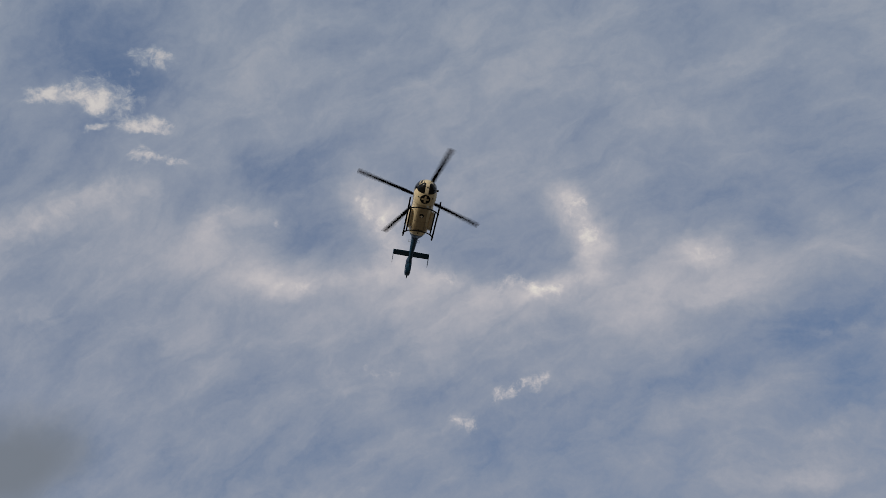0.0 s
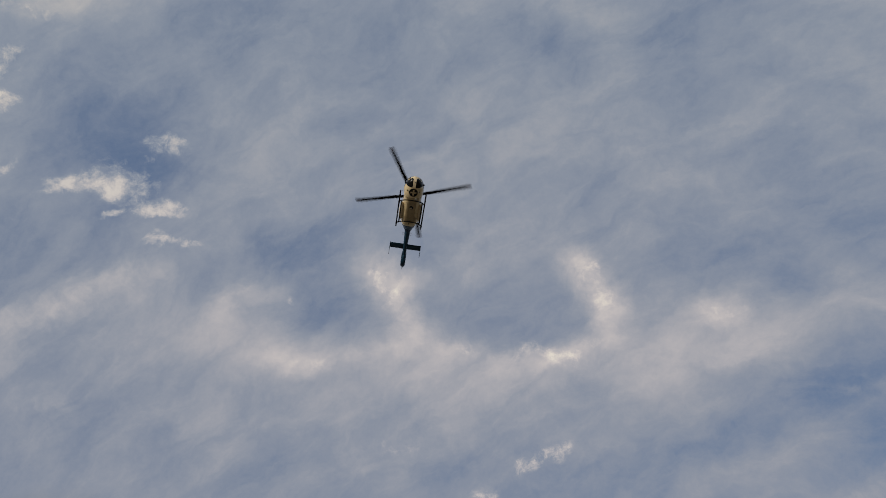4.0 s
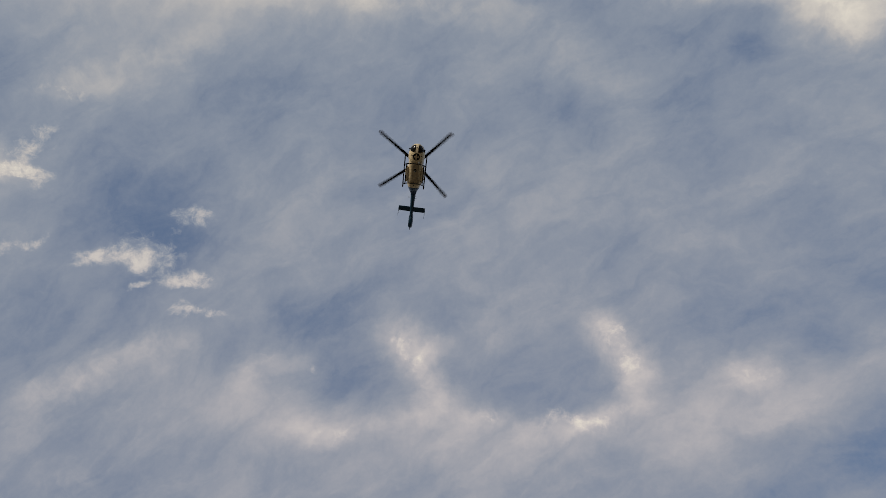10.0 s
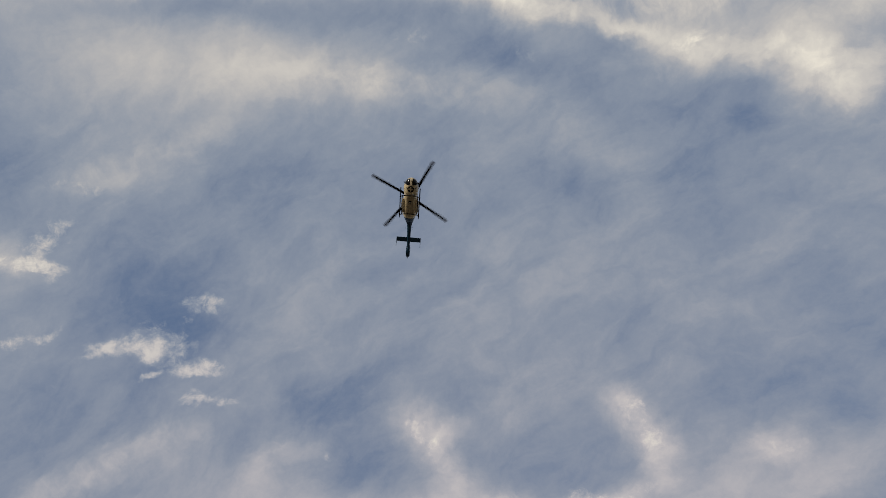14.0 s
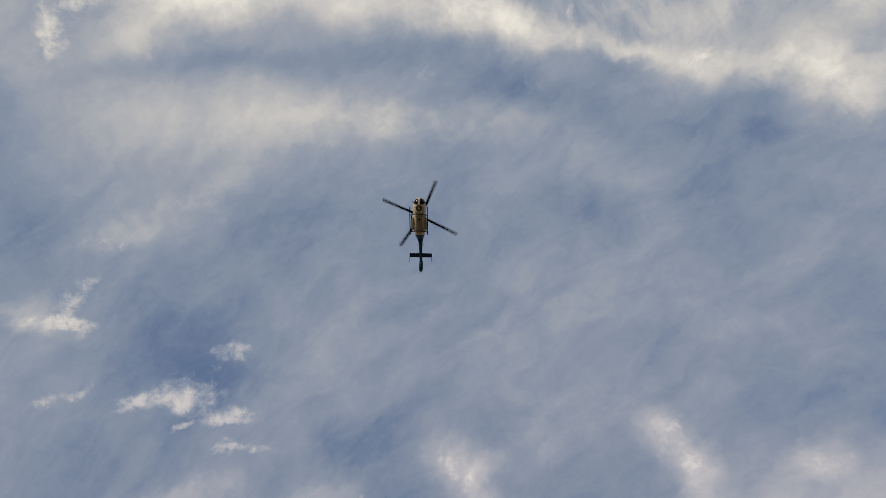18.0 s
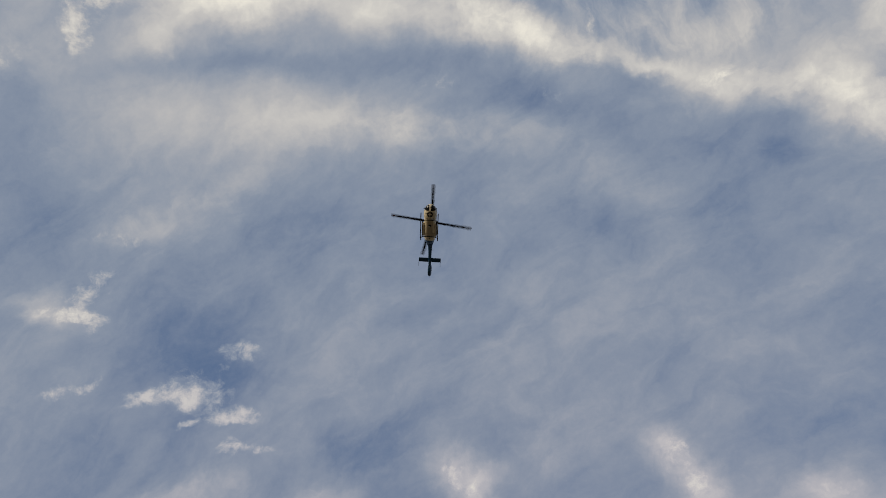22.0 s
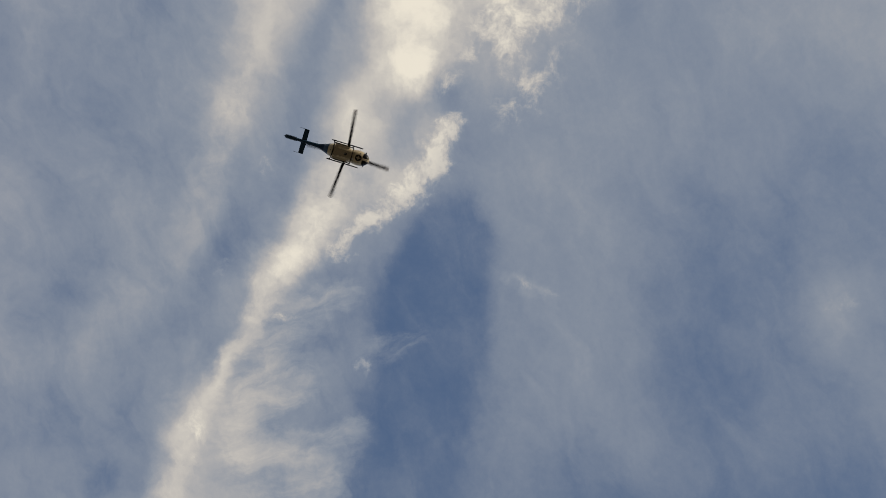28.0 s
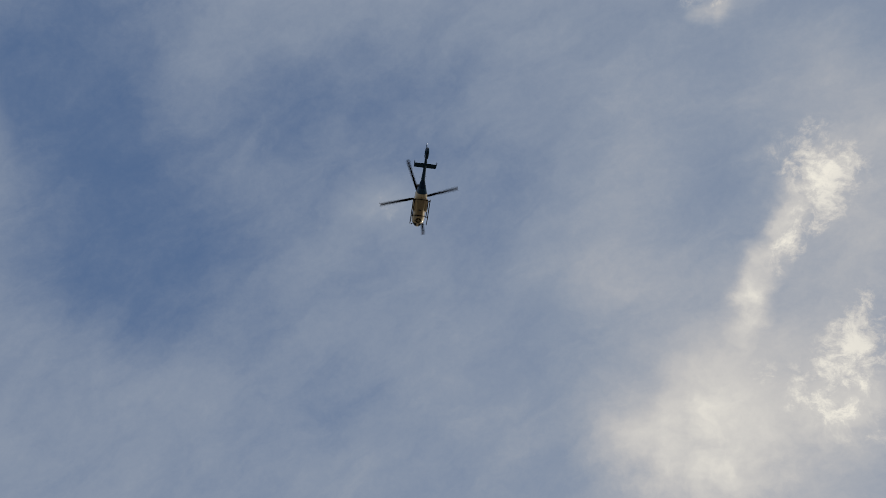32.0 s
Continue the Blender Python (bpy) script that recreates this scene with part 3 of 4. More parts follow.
# fibres combed by the wind
comb = wnode("ShaderNodeMapping", vector_type="TEXTURE")
comb.inputs["Rotation"].default_value, comb.inputs["Scale"].default_value = (0, 0, radians(70)), (0.07, 0.028, 1)
wt.links.new(wvec("ADD", flat, wvec("MULTIPLY", curl, (0.8, 0.8, 0.0))), comb.inputs["Vector"])
strand = wmath("SUBTRACT", wnoise(comb.outputs[0], 1.8, 12.0, 0.64, 0.4).outputs["Fac"], 0.46)
strands = wmath("MAXIMUM", wmath("MULTIPLY_ADD", strand, 2.0, wmath("MULTIPLY", sheets["wisp"], 0.35)), 0.0)
cloud = wmath("MULTIPLY_ADD", wmath("MULTIPLY", strands, wstep(sheets["wisp"], 0.0, 0.6)), 0.75, cloud)

air = wnode("ShaderNodeTexSky")
air.sky_type, air.sun_disc = "NISHITA", False
air.sun_elevation, air.sun_rotation = radians(SUN_HEIGHT), radians(SUN_AZIMUTH)
air.air_density, air.dust_density, air.ozone_density = 1.0, 0.4, 1.6
clear = wmix(wmath("ADD", 0.72, 0.0), wvec("MULTIPLY", air.outputs[0], (1.2, 1.25, 1.45)), (1.02, 1.66, 3.05, 1))
# light in tenths: the background's strength is 0.1
grey = wmix(wstep(north.outputs[1], 0.12, 0.5), (2.62, 3.03, 3.74, 1), (2.71, 3.02, 3.72, 1))
haze = wmix(wstep(cloud, -0.15, 0.80), clear, grey)
lit = wmix(wstep(cloud, 0.55, 1.5), haze, wmix(wstep(north.outputs[1], 0.1, 0.45), (5.14, 4.97, 4.82, 1), (5.2, 4.92, 5.05, 1)))
bright = wmix(wstep(cloud, 1.15, 2.6), lit, (8.7, 8.15, 7.0, 1))
sky = wnode("ShaderNodeBackground")
# one thick grey bank low down
bank = wnode("ShaderNodeMapping", vector_type="TEXTURE")
bank.inputs["Location"].default_value = (-0.371, 0.560, 0)
bank.inputs["Scale"].default_value = (0.085, 0.06, 1)
wt.links.new(bent, bank.inputs["Vector"])
dim = wnode("ShaderNodeTexGradient", gradient_type="SPHERICAL")
wt.links.new(bank.outputs[0], dim.inputs[0])
banked = wmix(wstep(dim.outputs["Fac"], 0.05, 0.75), bright, (1.75, 1.98, 2.35, 1))
wt.links.new(banked, sky.inputs["Color"])
sky.inputs["Strength"].default_value = 0.1
wt.links.new(sky.outputs[0], wnode("ShaderNodeOutputWorld").inputs[0])

sun = new("sun", bpy.data.lights.new("sun", "SUN"))
sun.data.energy, sun.data.angle, sun.data.color = 2.0, radians(0.6), (1.0, 0.92, 0.8)
toward = Vector((math.sin(radians(SUN_AZIMUTH)) * math.cos(radians(SUN_HEIGHT)), math.cos(radians(SUN_AZIMUTH)) * math.cos(radians(SUN_HEIGHT)), math.sin(radians(SUN_HEIGHT))))
sun.matrix_basis = look(toward * 400, (0, 0, 0))


# ---- materials ----
def surface(name, colour, rough=0.5, metal=0.0, spread=0.12, grain=6.0, bump=0.0, dirt=None, dirt_amount=0.0, coat=0.0, gloss=0.5):
    """A worn surface: colour drifting at two scales, streaks of dirt, uneven gloss and a fine relief."""
    m = bpy.data.materials.new(name)
    m.use_nodes = True
    nt = m.node_tree
    b = nt.nodes["Principled BSDF"]
    b.inputs["Metallic"].default_value = metal
    b.inputs["Specular IOR Level"].default_value = gloss
    if coat:
        b.inputs["Coat Weight"].default_value = coat
        b.inputs["Coat Roughness"].default_value = 0.12
    co = nt.nodes.new("ShaderNodeTexCoord").outputs["Object"]

    def tex(scale, detail, roughness=0.6):
        n = nt.nodes.new("ShaderNodeTexNoise")
        n.inputs["Scale"].default_value, n.inputs["Detail"].default_value, n.inputs["Roughness"].default_value = scale, detail, roughness
        nt.links.new(co, n.inputs["Vector"])
        return n.outputs["Fac"]

    def ramp(value, lo, hi, out_lo, out_hi):
        n = nt.nodes.new("ShaderNodeMapRange")
        for key, v in (("From Min", lo), ("From Max", hi), ("To Min", out_lo), ("To Max", out_hi)):
            n.inputs[key].default_value = v
        nt.links.new(value, n.inputs["Value"])
        return n.outputs["Result"]

    def mixed(fac, a, c, blend="MIX"):
        n = nt.nodes.new("ShaderNodeMix")
        n.data_type, n.blend_type = "RGBA", blend
        for s, v in ((n.inputs[0], fac), (n.inputs[6], a), (n.inputs[7], c)):
            if isinstance(v, (tuple, float)):
                s.default_value = v
            else:
                nt.links.new(v, s)
        return n.outputs[2]

    low = tuple(v * (1 - spread) for v in colour) + (1,)
    high = tuple(min(v * (1 + spread), 1) for v in colour) + (1,)
    coarse, fine = tex(grain * 0.25, 4.0), tex(grain * 4, 6.0)
    out = mixed(ramp(coarse, 0.3, 0.7, 0, 1), low, high)
    out = mixed(ramp(fine, 0.35, 0.75, 0, 0.35), out, tuple(v * (1 - 1.4 * spread) for v in colour) + (1,))
    if dirt:
        out = mixed(ramp(tex(grain * 0.6, 8.0, 0.7), 0.5, 0.72, 0, dirt_amount), out, dirt + (1,))
    nt.links.new(out, b.inputs["Base Color"])
    nt.links.new(ramp(coarse, 0.3, 0.7, max(rough - 0.08, 0.02), min(rough + 0.1, 1)), b.inputs["Roughness"])
    if bump:
        n = nt.nodes.new("ShaderNodeBump")
        n.inputs["Strength"].default_value, n.inputs["Distance"].default_value = 0.4, bump
        nt.links.new(fine, n.inputs["Height"])
        nt.links.new(n.outputs[0], b.inputs["Normal"])
    return m


# a tan darker than the cream shell, for belly panel, hatch and cross
DARK_TAN = surface("grimy_belly_paint", (0.47, 0.365, 0.22), 0.55, 0, 0.12, 3.0, 0.0006, (0.20, 0.15, 0.09), 0.5, 0.0, 0.3)
CREAM = surface("cream_paint", (0.74, 0.60, 0.365), 0.42, 0, 0.06, 3.0, 0.0006, (0.30, 0.22, 0.12), 0.4, 0.15, 0.4)
CREAM_TRIM = surface("cream_trim", (0.72, 0.60, 0.41), 0.4, 0, 0.05, 4.0, 0.0, None, 0, 0.0, 0.4)
BLUE = surface("dark_blue_paint", (0.008, 0.045, 0.085), 0.4, 0, 0.18, 3.0, 0.0004, (0.012, 0.016, 0.02), 0.4, 0.0, 0.3)
MID_BLUE = surface("steel_blue_paint", (0.006, 0.023, 0.05), 0.7, 0, 0.12, 3.0, 0.0, (0.03, 0.045, 0.06), 0.3, 0.0, 0.15)
BLACK = surface("black_paint", (0.006, 0.0055, 0.0055), 0.7, 0, 0.25, 6.0, 0.0006, (0.02, 0.018, 0.016), 0.3, 0.0, 0.12)
RUBBER = surface("dark_composite", (0.005, 0.005, 0.0055), 0.9, 0, 0.25, 5.0, 0.0004, (0.02, 0.018, 0.016), 0.25, 0.0, 0.04)
TIP_RED = surface("faded_red_paint", (0.07, 0.022, 0.018), 0.8, 0, 0.2, 6.0, 0.0, None, 0, 0.0, 0.1)
TINTED = surface("tinted_glazing", (0.006, 0.006, 0.006), 0.12, 0, 0.1, 2.0, 0.0, None, 0, 0.0, 0.25)
STEEL = surface("bare_steel", (0.42, 0.41, 0.39), 0.34, 1.0, 0.12, 8.0, 0.0003)
SOOT = surface("sooty_steel", (0.10, 0.09, 0.08), 0.5, 0.8, 0.3, 8.0, 0.0006)
SEAM = surface("dark_seam", (0.24, 0.19, 0.12), 0.7, 0, 0.2, 6.0)
WHITE_METAL = surface("light_metal", (0.62, 0.62, 0.60), 0.35, 0.6, 0.1, 8.0)
LAMP_SHELL = surface("black_cast_metal", (0.008, 0.008, 0.008), 0.6, 0.0, 0.25, 14.0, 0.0008, (0.02, 0.018, 0.016), 0.3, 0.0, 0.15)
POLE = surface("galvanised_steel", (0.30, 0.31, 0.32), 0.5, 0.7, 0.12, 9.0, 0.0008, (0.14, 0.12, 0.1), 0.3)
GROUND = surface("worn_paving", (0.215, 0.17, 0.115), 0.9, 0, 0.2, 0.35, 0.01, (0.20, 0.18, 0.14), 0.6)
LENS = surface("yellowed_lens", (0.36, 0.31, 0.17), 0.16, 0, 0.12, 12.0, 0.0006, (0.12, 0.09, 0.06), 0.5)
REFLECTOR = surface("brown_reflector", (0.24, 0.15, 0.09), 0.3, 0.5, 0.15, 20.0)
REFLECTOR_IN = surface("dull_reflector", (0.40, 0.34, 0.26), 0.3, 0.5, 0.15, 20.0)


def glow(name, colour, power):
    m = bpy.data.materials.new(name)
    m.use_nodes = True
    b = m.node_tree.nodes["Principled BSDF"]
    b.inputs["Base Color"].default_value = colour + (1,)
    b.inputs["Emission Color"].default_value = colour + (1,)
    b.inputs["Emission Strength"].default_value = power
    return m


TAIL_LIGHT = glow("white_position_light", (1.0, 0.96, 0.9), 1.2)
RED_GLASS = surface("red_lamp_glass", (0.35, 0.02, 0.015), 0.15, 0, 0.1, 6.0)
GREEN_GLASS = surface("green_lamp_glass", (0.02, 0.25, 0.08), 0.15, 0, 0.1, 6.0)


# ---- mesh tools ----
def part(name, bm, material, parent=None, label=""):
    """Links a bmesh as one mesh object under a thing or a part."""
    bmesh.ops.recalc_face_normals(bm, faces=bm.faces)
    me = bpy.data.meshes.new(name)
    for f in bm.faces:
        f.smooth = True
    bm.to_mesh(me)
    bm.free()
    me.materials.append(material)
    me.set_sharp_from_angle(angle=radians(38))
    ob = new(name, me)
    if parent:
        ob.parent = parent
    if label:
        ob["label"] = label
    return ob


def loft(rings, close=True):
    """A skin over rings of equally many points."""
    bm = bmesh.new()
    rows = [[bm.verts.new(p) for p in ring] for ring in rings]
    n = len(rows[0])
    for a, b in zip(rows, rows[1:]):
        for i in range(n):
            bm.faces.new((a[i], a[(i + 1) % n], b[(i + 1) % n], b[i]))
    if close:
        bm.faces.new(rows[0])
        bm.faces.new(rows[-1][::-1])
    return bm


def tube(points, radius, sides=10, flat_ends=True):
    """A round bar along a path; radius may be a number or one for each point."""
    pts = [Vector(p) for p in points]
    rad = radius if isinstance(radius, (list, tuple)) else [radius] * len(pts)
    rings, side = [], None
    for i, p in enumerate(pts):
        d = (pts[min(i + 1, len(pts) - 1)] - pts[max(i - 1, 0)]).normalized()
        if side is None:
            side = d.orthogonal().normalized()
        side = (side - d * side.dot(d)).normalized()
        other = d.cross(side)
        rings.append([p + (side * math.cos(a) + other * math.sin(a)) * rad[i] for a in (2 * math.pi * k / sides for k in range(sides))])
    return loft(rings)


def box(x0, x1, y0, y1, z0, z1, bevel=0.0, segments=2):
    bm = bmesh.new()
    bmesh.ops.create_cube(bm, size=1)
    for v in bm.verts:
        v.co = ((x0 + x1) / 2 + v.co.x * (x1 - x0), (y0 + y1) / 2 + v.co.y * (y1 - y0), (z0 + z1) / 2 + v.co.z * (z1 - z0))
    if bevel:
        bmesh.ops.bevel(bm, geom=bm.edges[:], offset=bevel, segments=segments, affect="EDGES", profile=0.6)
    return bm


def moved(bm, m):
    bmesh.ops.transform(bm, matrix=m, verts=bm.verts)
    return bm


def disc(radius, depth, sides=32, bevel=0.0):
    bm = bmesh.new()
    bmesh.ops.create_cone(bm, cap_ends=True, segments=sides, radius1=radius, radius2=radius, depth=depth)
    if bevel:
        bmesh.ops.bevel(bm, geom=[e for e in bm.edges if len(e.link_faces) == 2 and any(len(f.verts) > 4 for f in e.link_faces)], offset=bevel, segments=2, affect="EDGES")
    return bm


def outline(points, depth, bevel=0.0):
    """A plate of the given outline in its x-y plane, depth thick upward."""
    bm = bmesh.new()
    face = bm.faces.new([bm.verts.new((x, y, 0)) for x, y in points])
    top = bmesh.ops.extrude_face_region(bm, geom=[face])
    bmesh.ops.translate(bm, vec=(0, 0, depth), verts=[v for v in top["geom"] if isinstance(v, bmesh.types.BMVert)])
    if bevel:
        bmesh.ops.bevel(bm, geom=bm.edges[:], offset=bevel, segments=2, affect="EDGES")
    return bm


def wing(stations, sides=20):
    """A lifting surface: stations of (leading x, trailing x, y, z, thickness)."""
    rings = []
    for lead, trail, y, z, thick in stations:
        chord, ring = lead - trail, []
        for k in range(sides):
            a = 2 * math.pi * k / sides
            u = 0.5 - 0.5 * math.cos(a)
            t = 5 * thick * (0.2969 * math.sqrt(u) - 0.126 * u - 0.3516 * u * u + 0.2843 * u ** 3 - 0.1015 * u ** 4)
            ring.append((lead - chord * u, y, z + (t if a <= math.pi else -t)))
        rings.append(ring)
    return loft(rings)


# ---- ground ----
def build_ground():
    bm = bmesh.new()
    bmesh.ops.create_grid(bm, x_segments=60, y_segments=60, size=4000)
    for v in bm.verts:
        far = max(abs(v.co.x), abs(v.co.y))
        v.co.z = 0.0 if far < 150 else 1.5 * noise.noise(v.co / 300)
    ob = part("ground", bm, GROUND)
    tagged(ob, "sand-coloured worn paving that runs out to the horizon", "ground", kind="structure")


build_ground()

# ---- the helicopter: x ahead, y to its left, z up, the belly at z = 0 ----
# stations of the pod: x, half width, underside, roof, squareness
POD = [(3.02, 0.054, 0.66, 0.76, 2.0), (2.97, 0.214, 0.52, 0.92, 2.1), (2.86, 0.385, 0.38, 1.10, 2.2), (2.66, 0.556, 0.25, 1.34, 2.4),
       (2.40, 0.685, 0.15, 1.58, 2.6), (2.05, 0.790, 0.075, 1.82, 2.9), (1.60, 0.810, 0.03, 2.00, 3.2), (1.0, 0.725, 0.0, 2.10, 3.4),
       (0.3, 0.770, 0.0, 2.14, 3.4), (-0.4, 0.790, 0.0, 2.14, 3.4), (-0.9, 0.780, 0.01, 2.12, 3.2), (-1.3, 0.760, 0.06, 2.08, 3.0),
       (-1.65, 0.655, 0.17, 2.02, 2.8), (-2.0, 0.551, 0.36, 1.97, 2.6), (-2.35, 0.437, 0.62, 1.92, 2.4), (-2.7, 0.333, 0.92, 1.88, 2.2), (-3.0, 0.270, 1.14, 1.86, 2.0)]


def pod_at(x, a, out=0.0):
    """A point of the pod's skin at x and the angle a, degrees round from straight down (positive to the left)."""
    rows = POD
    for i in range(len(rows) - 1):
        if rows[i][0] >= x >= rows[i + 1][0]:
            break
    f = (rows[i][0] - x) / (rows[i][0] - rows[i + 1][0])
    f = f * f * (3 - 2 * f) * 0.3 + f * 0.7
    w, lo, hi, e = (rows[i][k] + (rows[i + 1][k] - rows[i][k]) * f for k in (1, 2, 3, 4))
    s, c = math.sin(radians(a)), -math.cos(radians(a))
    h = (hi - lo) / 2
    y = math.copysign(abs(s) ** (2 / e), s) * (w + out)
    z = (lo + hi) / 2 + math.copysign(abs(c) ** (2 / e), c) * (h + out)
    return Vector((x, y, z))


def under(x, y, out=0.0):
    """A point of the belly at x and y, out below the skin."""
    p, q, s = pod_at(x, 90), pod_at(x, 0), pod_at(x, 180)
    e = 2.9 if x > 1.6 else 3.3
    h = (s.z - q.z) / 2
    return Vector((x, y, (s.z + q.z) / 2 - h * max(1 - abs(y / p.y) ** e, 0) ** (1 / e) - out))


def belly_disc(x, y, radius, out, sides=40, inner=0.0):
    """A thin disc, or ring, that follows the belly."""
    rings = []
    for r, o in ((max(inner, 0.004), -0.004), (max(inner, 0.004), out), (radius * 0.5 + inner * 0.5, out), (radius, out), (radius, -0.004)):
        rings.append([under(x + r * math.cos(a), y + r * math.sin(a), o) for a in (2 * math.pi * k / sides for k in range(sides))])
    return loft(rings, close=inner == 0)


def belly_bar(x0, x1, y0, y1, out, n=6):
    """A thin bar that follows the belly."""
    rings = []
    for x in steps(x0, x1, n):
        ys = steps(y0, y1, n)
        rings.append([under(x, y, out) for y in ys] + [under(x, y, -0.004) for y in ys[::-1]])
    return loft(rings)


def pod_skin(xs, a0=-180, a1=180, n=64, out=0.0, thick=0.02, whole=True):
    """The pod's skin between two angles along xs; a closed tube when whole, else a shell with an edge."""
    if whole:
        return loft([[pod_at(x, a0 + (a1 - a0) * k / n, out) for k in range(n)] for x in xs])
    rings = []
    for x in xs:
        outer = [pod_at(x, a0 + (a1 - a0) * k / n, out) for k in range(n + 1)]
        inner = [pod_at(x, a0 + (a1 - a0) * k / n, out - thick) for k in range(n, -1, -1)]
        rings.append(outer + inner)
    return loft(rings)


def steps(a, b, n):
    return [a + (b - a) * k / n for k in range(n + 1)]


def patch(x0, x1, a0, a1, out=0.006, round_by=0.35, nx=10, na=10):
    """A rounded pane lying on the pod's skin."""
    rings = []
    for i in range(nx + 1):
        u = i / nx
        x = x0 + (x1 - x0) * u
        k = 1 - round_by * max(0, abs(2 * u - 1) - 0.55) / 0.45
        mid, half = (a0 + a1) / 2, (a1 - a0) / 2 * k
        top = [pod_at(x, mid - half + 2 * half * j / na, out) for j in range(na + 1)]
        low = [pod_at(x, mid + half - 2 * half * j / na, out - 0.02) for j in range(na + 1)]
        rings.append(top + low)
    return loft(rings)


def build_helicopter():
    craft = new("helicopter")
    tagged(craft, "cream and dark blue rescue helicopter flying on four dark blades", "helicopter")
    # pod: cream shell, blue tail cone, pale band between them
    shell = part("fuselage", pod_skin(steps(3.02, 2.4, 14) + steps(2.35, -1.62, 40)), CREAM, craft, "cream painted cabin shell with grubby patches")
    part("belly_panel", belly_bar(-1.0, 1.4, -0.52, 0.52, 0.004, 12), DARK_TAN, craft, "darker tan panel under the cabin floor")
    part("tail_cone", pod_skin(steps(-2.22, -3.0, 9), out=0.001), MID_BLUE, craft, "steel blue tail cone sweeping up to the boom")
    part("paint_band", pod_skin(steps(-1.62, -2.22, 7), out=0.002), BLUE, craft, "dark blue band round the end of the cabin")
    part("roof_cowling", loft([[(x, w * math.copysign(abs(math.cos(a)) ** 0.7, math.cos(a)), 1.95 + h * max(0, math.sin(a)) ** 0.7) for a in (2 * math.pi * k / 28 for k in range(28))]
                               for x, w, h in ((1.75, 0.05, 0.04), (1.6, 0.34, 0.16), (1.2, 0.52, 0.34), (0.4, 0.6, 0.5), (-0.6, 0.6, 0.52), (-1.5, 0.5, 0.42), (-2.3, 0.32, 0.22), (-2.8, 0.12, 0.05))]), BLUE, craft, "dark blue engine cowling")
    for side in (-1, 1):
        part("exhaust", tube([(-1.2, 0.3 * side, 2.42), (-1.6, 0.36 * side, 2.46), (-2.0, 0.46 * side, 2.48)], [0.15, 0.15, 0.17], 18), SOOT, craft, "sooty steel exhaust pipe")
        part("air_intake", moved(box(0.55, 1.0, -0.05, 0.05, 2.15, 2.36, 0.03), pose(0, 0.56 * side, 0)), BLACK, craft, "black engine air intake")
    # glazing of the nose and the cabin
    for side in (-1, 1):
        lo, hi = sorted((3 * side, 78 * side))
        part("chin_window", patch(2.955, 2.36, lo, hi, round_by=0.06), TINTED, craft, "dark tinted chin window")
        lo, hi = sorted((80 * side, 160 * side))
        part("windscreen", patch(2.94, 1.95, lo, hi, round_by=0.15), TINTED, craft, "dark tinted windscreen half")
        lo, hi = sorted((84 * side, 128 * side))
        door = part("cabin_door", patch(1.88, 0.98, *sorted((50 * side, 140 * side)), out=0.004, round_by=0.12), CREAM_TRIM, craft)
        part("window", patch(1.8, 1.05, lo, hi, out=0.012, round_by=0.25), TINTED, door, "dark tinted door window")
        slide = part("sliding_door", patch(0.9, -0.62, *sorted((50 * side, 140 * side)), out=0.004, round_by=0.1), CREAM_TRIM, craft)
        part("window", patch(0.8, -0.5, lo, hi, out=0.012, round_by=0.22), TINTED, slide, "dark tinted sliding door window")
        part("door_handle", moved(box(-0.09, 0.09, -0.012, 0.012, -0.015, 0.015, 0.006), Matrix.Translation(pod_at(-0.35, 78 * side, 0.015))), BLACK, slide)
        # long blister along the lower flank where the cabin steps out
        part("side_fairing", loft([[(x, side * (0.79 + w * math.cos(a)), 0.26 + h * math.sin(a)) for a in (2 * math.pi * k / 16 for k in range(16))]
                                   for x, w, h in ((0.78, 0.02, 0.05), (0.6, 0.12, 0.13), (0.2, 0.17, 0.17), (-0.6, 0.17, 0.17), (-0.9, 0.12, 0.13), (-1.02, 0.03, 0.05))]), CREAM_TRIM, craft, "cream blister fairing on the lower flank")
        part("mirror_arm", tube([pod_at(2.5, 62 * side), pod_at(2.56, 64 * side, 0.12), pod_at(2.58, 64 * side, 0.2)], 0.016, 8), BLACK, craft)
        part("mirror", moved(box(-0.05, 0.05, -0.075, 0.075, -0.06, 0.06, 0.025), Matrix.Translation(pod_at(2.58, 64 * side, 0.22))), BLACK, craft, "black landing mirror on its arm")
        part("position_light", moved(disc(0.03, 0.05, 14, 0.008), Matrix.Translation(pod_at(0.95, 92 * side, 0.02))), RED_GLASS if side > 0 else GREEN_GLASS, craft)
    part("nose_spine", belly_bar(2.34, 2.955, -0.125, 0.125, 0.018, 8), CREAM_TRIM, craft, "cream centre post of the nose glazing")
    part("nose_lamp_ring", moved(disc(0.07, 0.03, 24, 0.006), Matrix.Translation(pod_at(2.80, 0, 0.012)) @ pose(0, 0, 0, 0, 52, 0)), BLACK, craft, "black ring of the nose lamp")
    part("nose_lamp", moved(disc(0.04, 0.04, 20, 0.006), Matrix.Translation(pod_at(2.80, 0, 0.02)) @ pose(0, 0, 0, 0, 52, 0)), WHITE_METAL, craft)
    # belly: round badge with a cross, camera port, panels, lamps, seams
    badge = part("badge", belly_disc(1.92, 0, 0.36, 0.007, 48), BLACK, craft, "black round badge on the belly")
    part("cross_bar", belly_bar(1.67, 2.17, -0.066, 0.066, 0.012), DARK_TAN, badge, "dull cream bar of the cross")
    for y in (-0.25, 0.07):
        part("cross_bar", belly_bar(1.854, 1.986, y, y + 0.18, 0.012), DARK_TAN, badge, "dull cream bar of the cross")
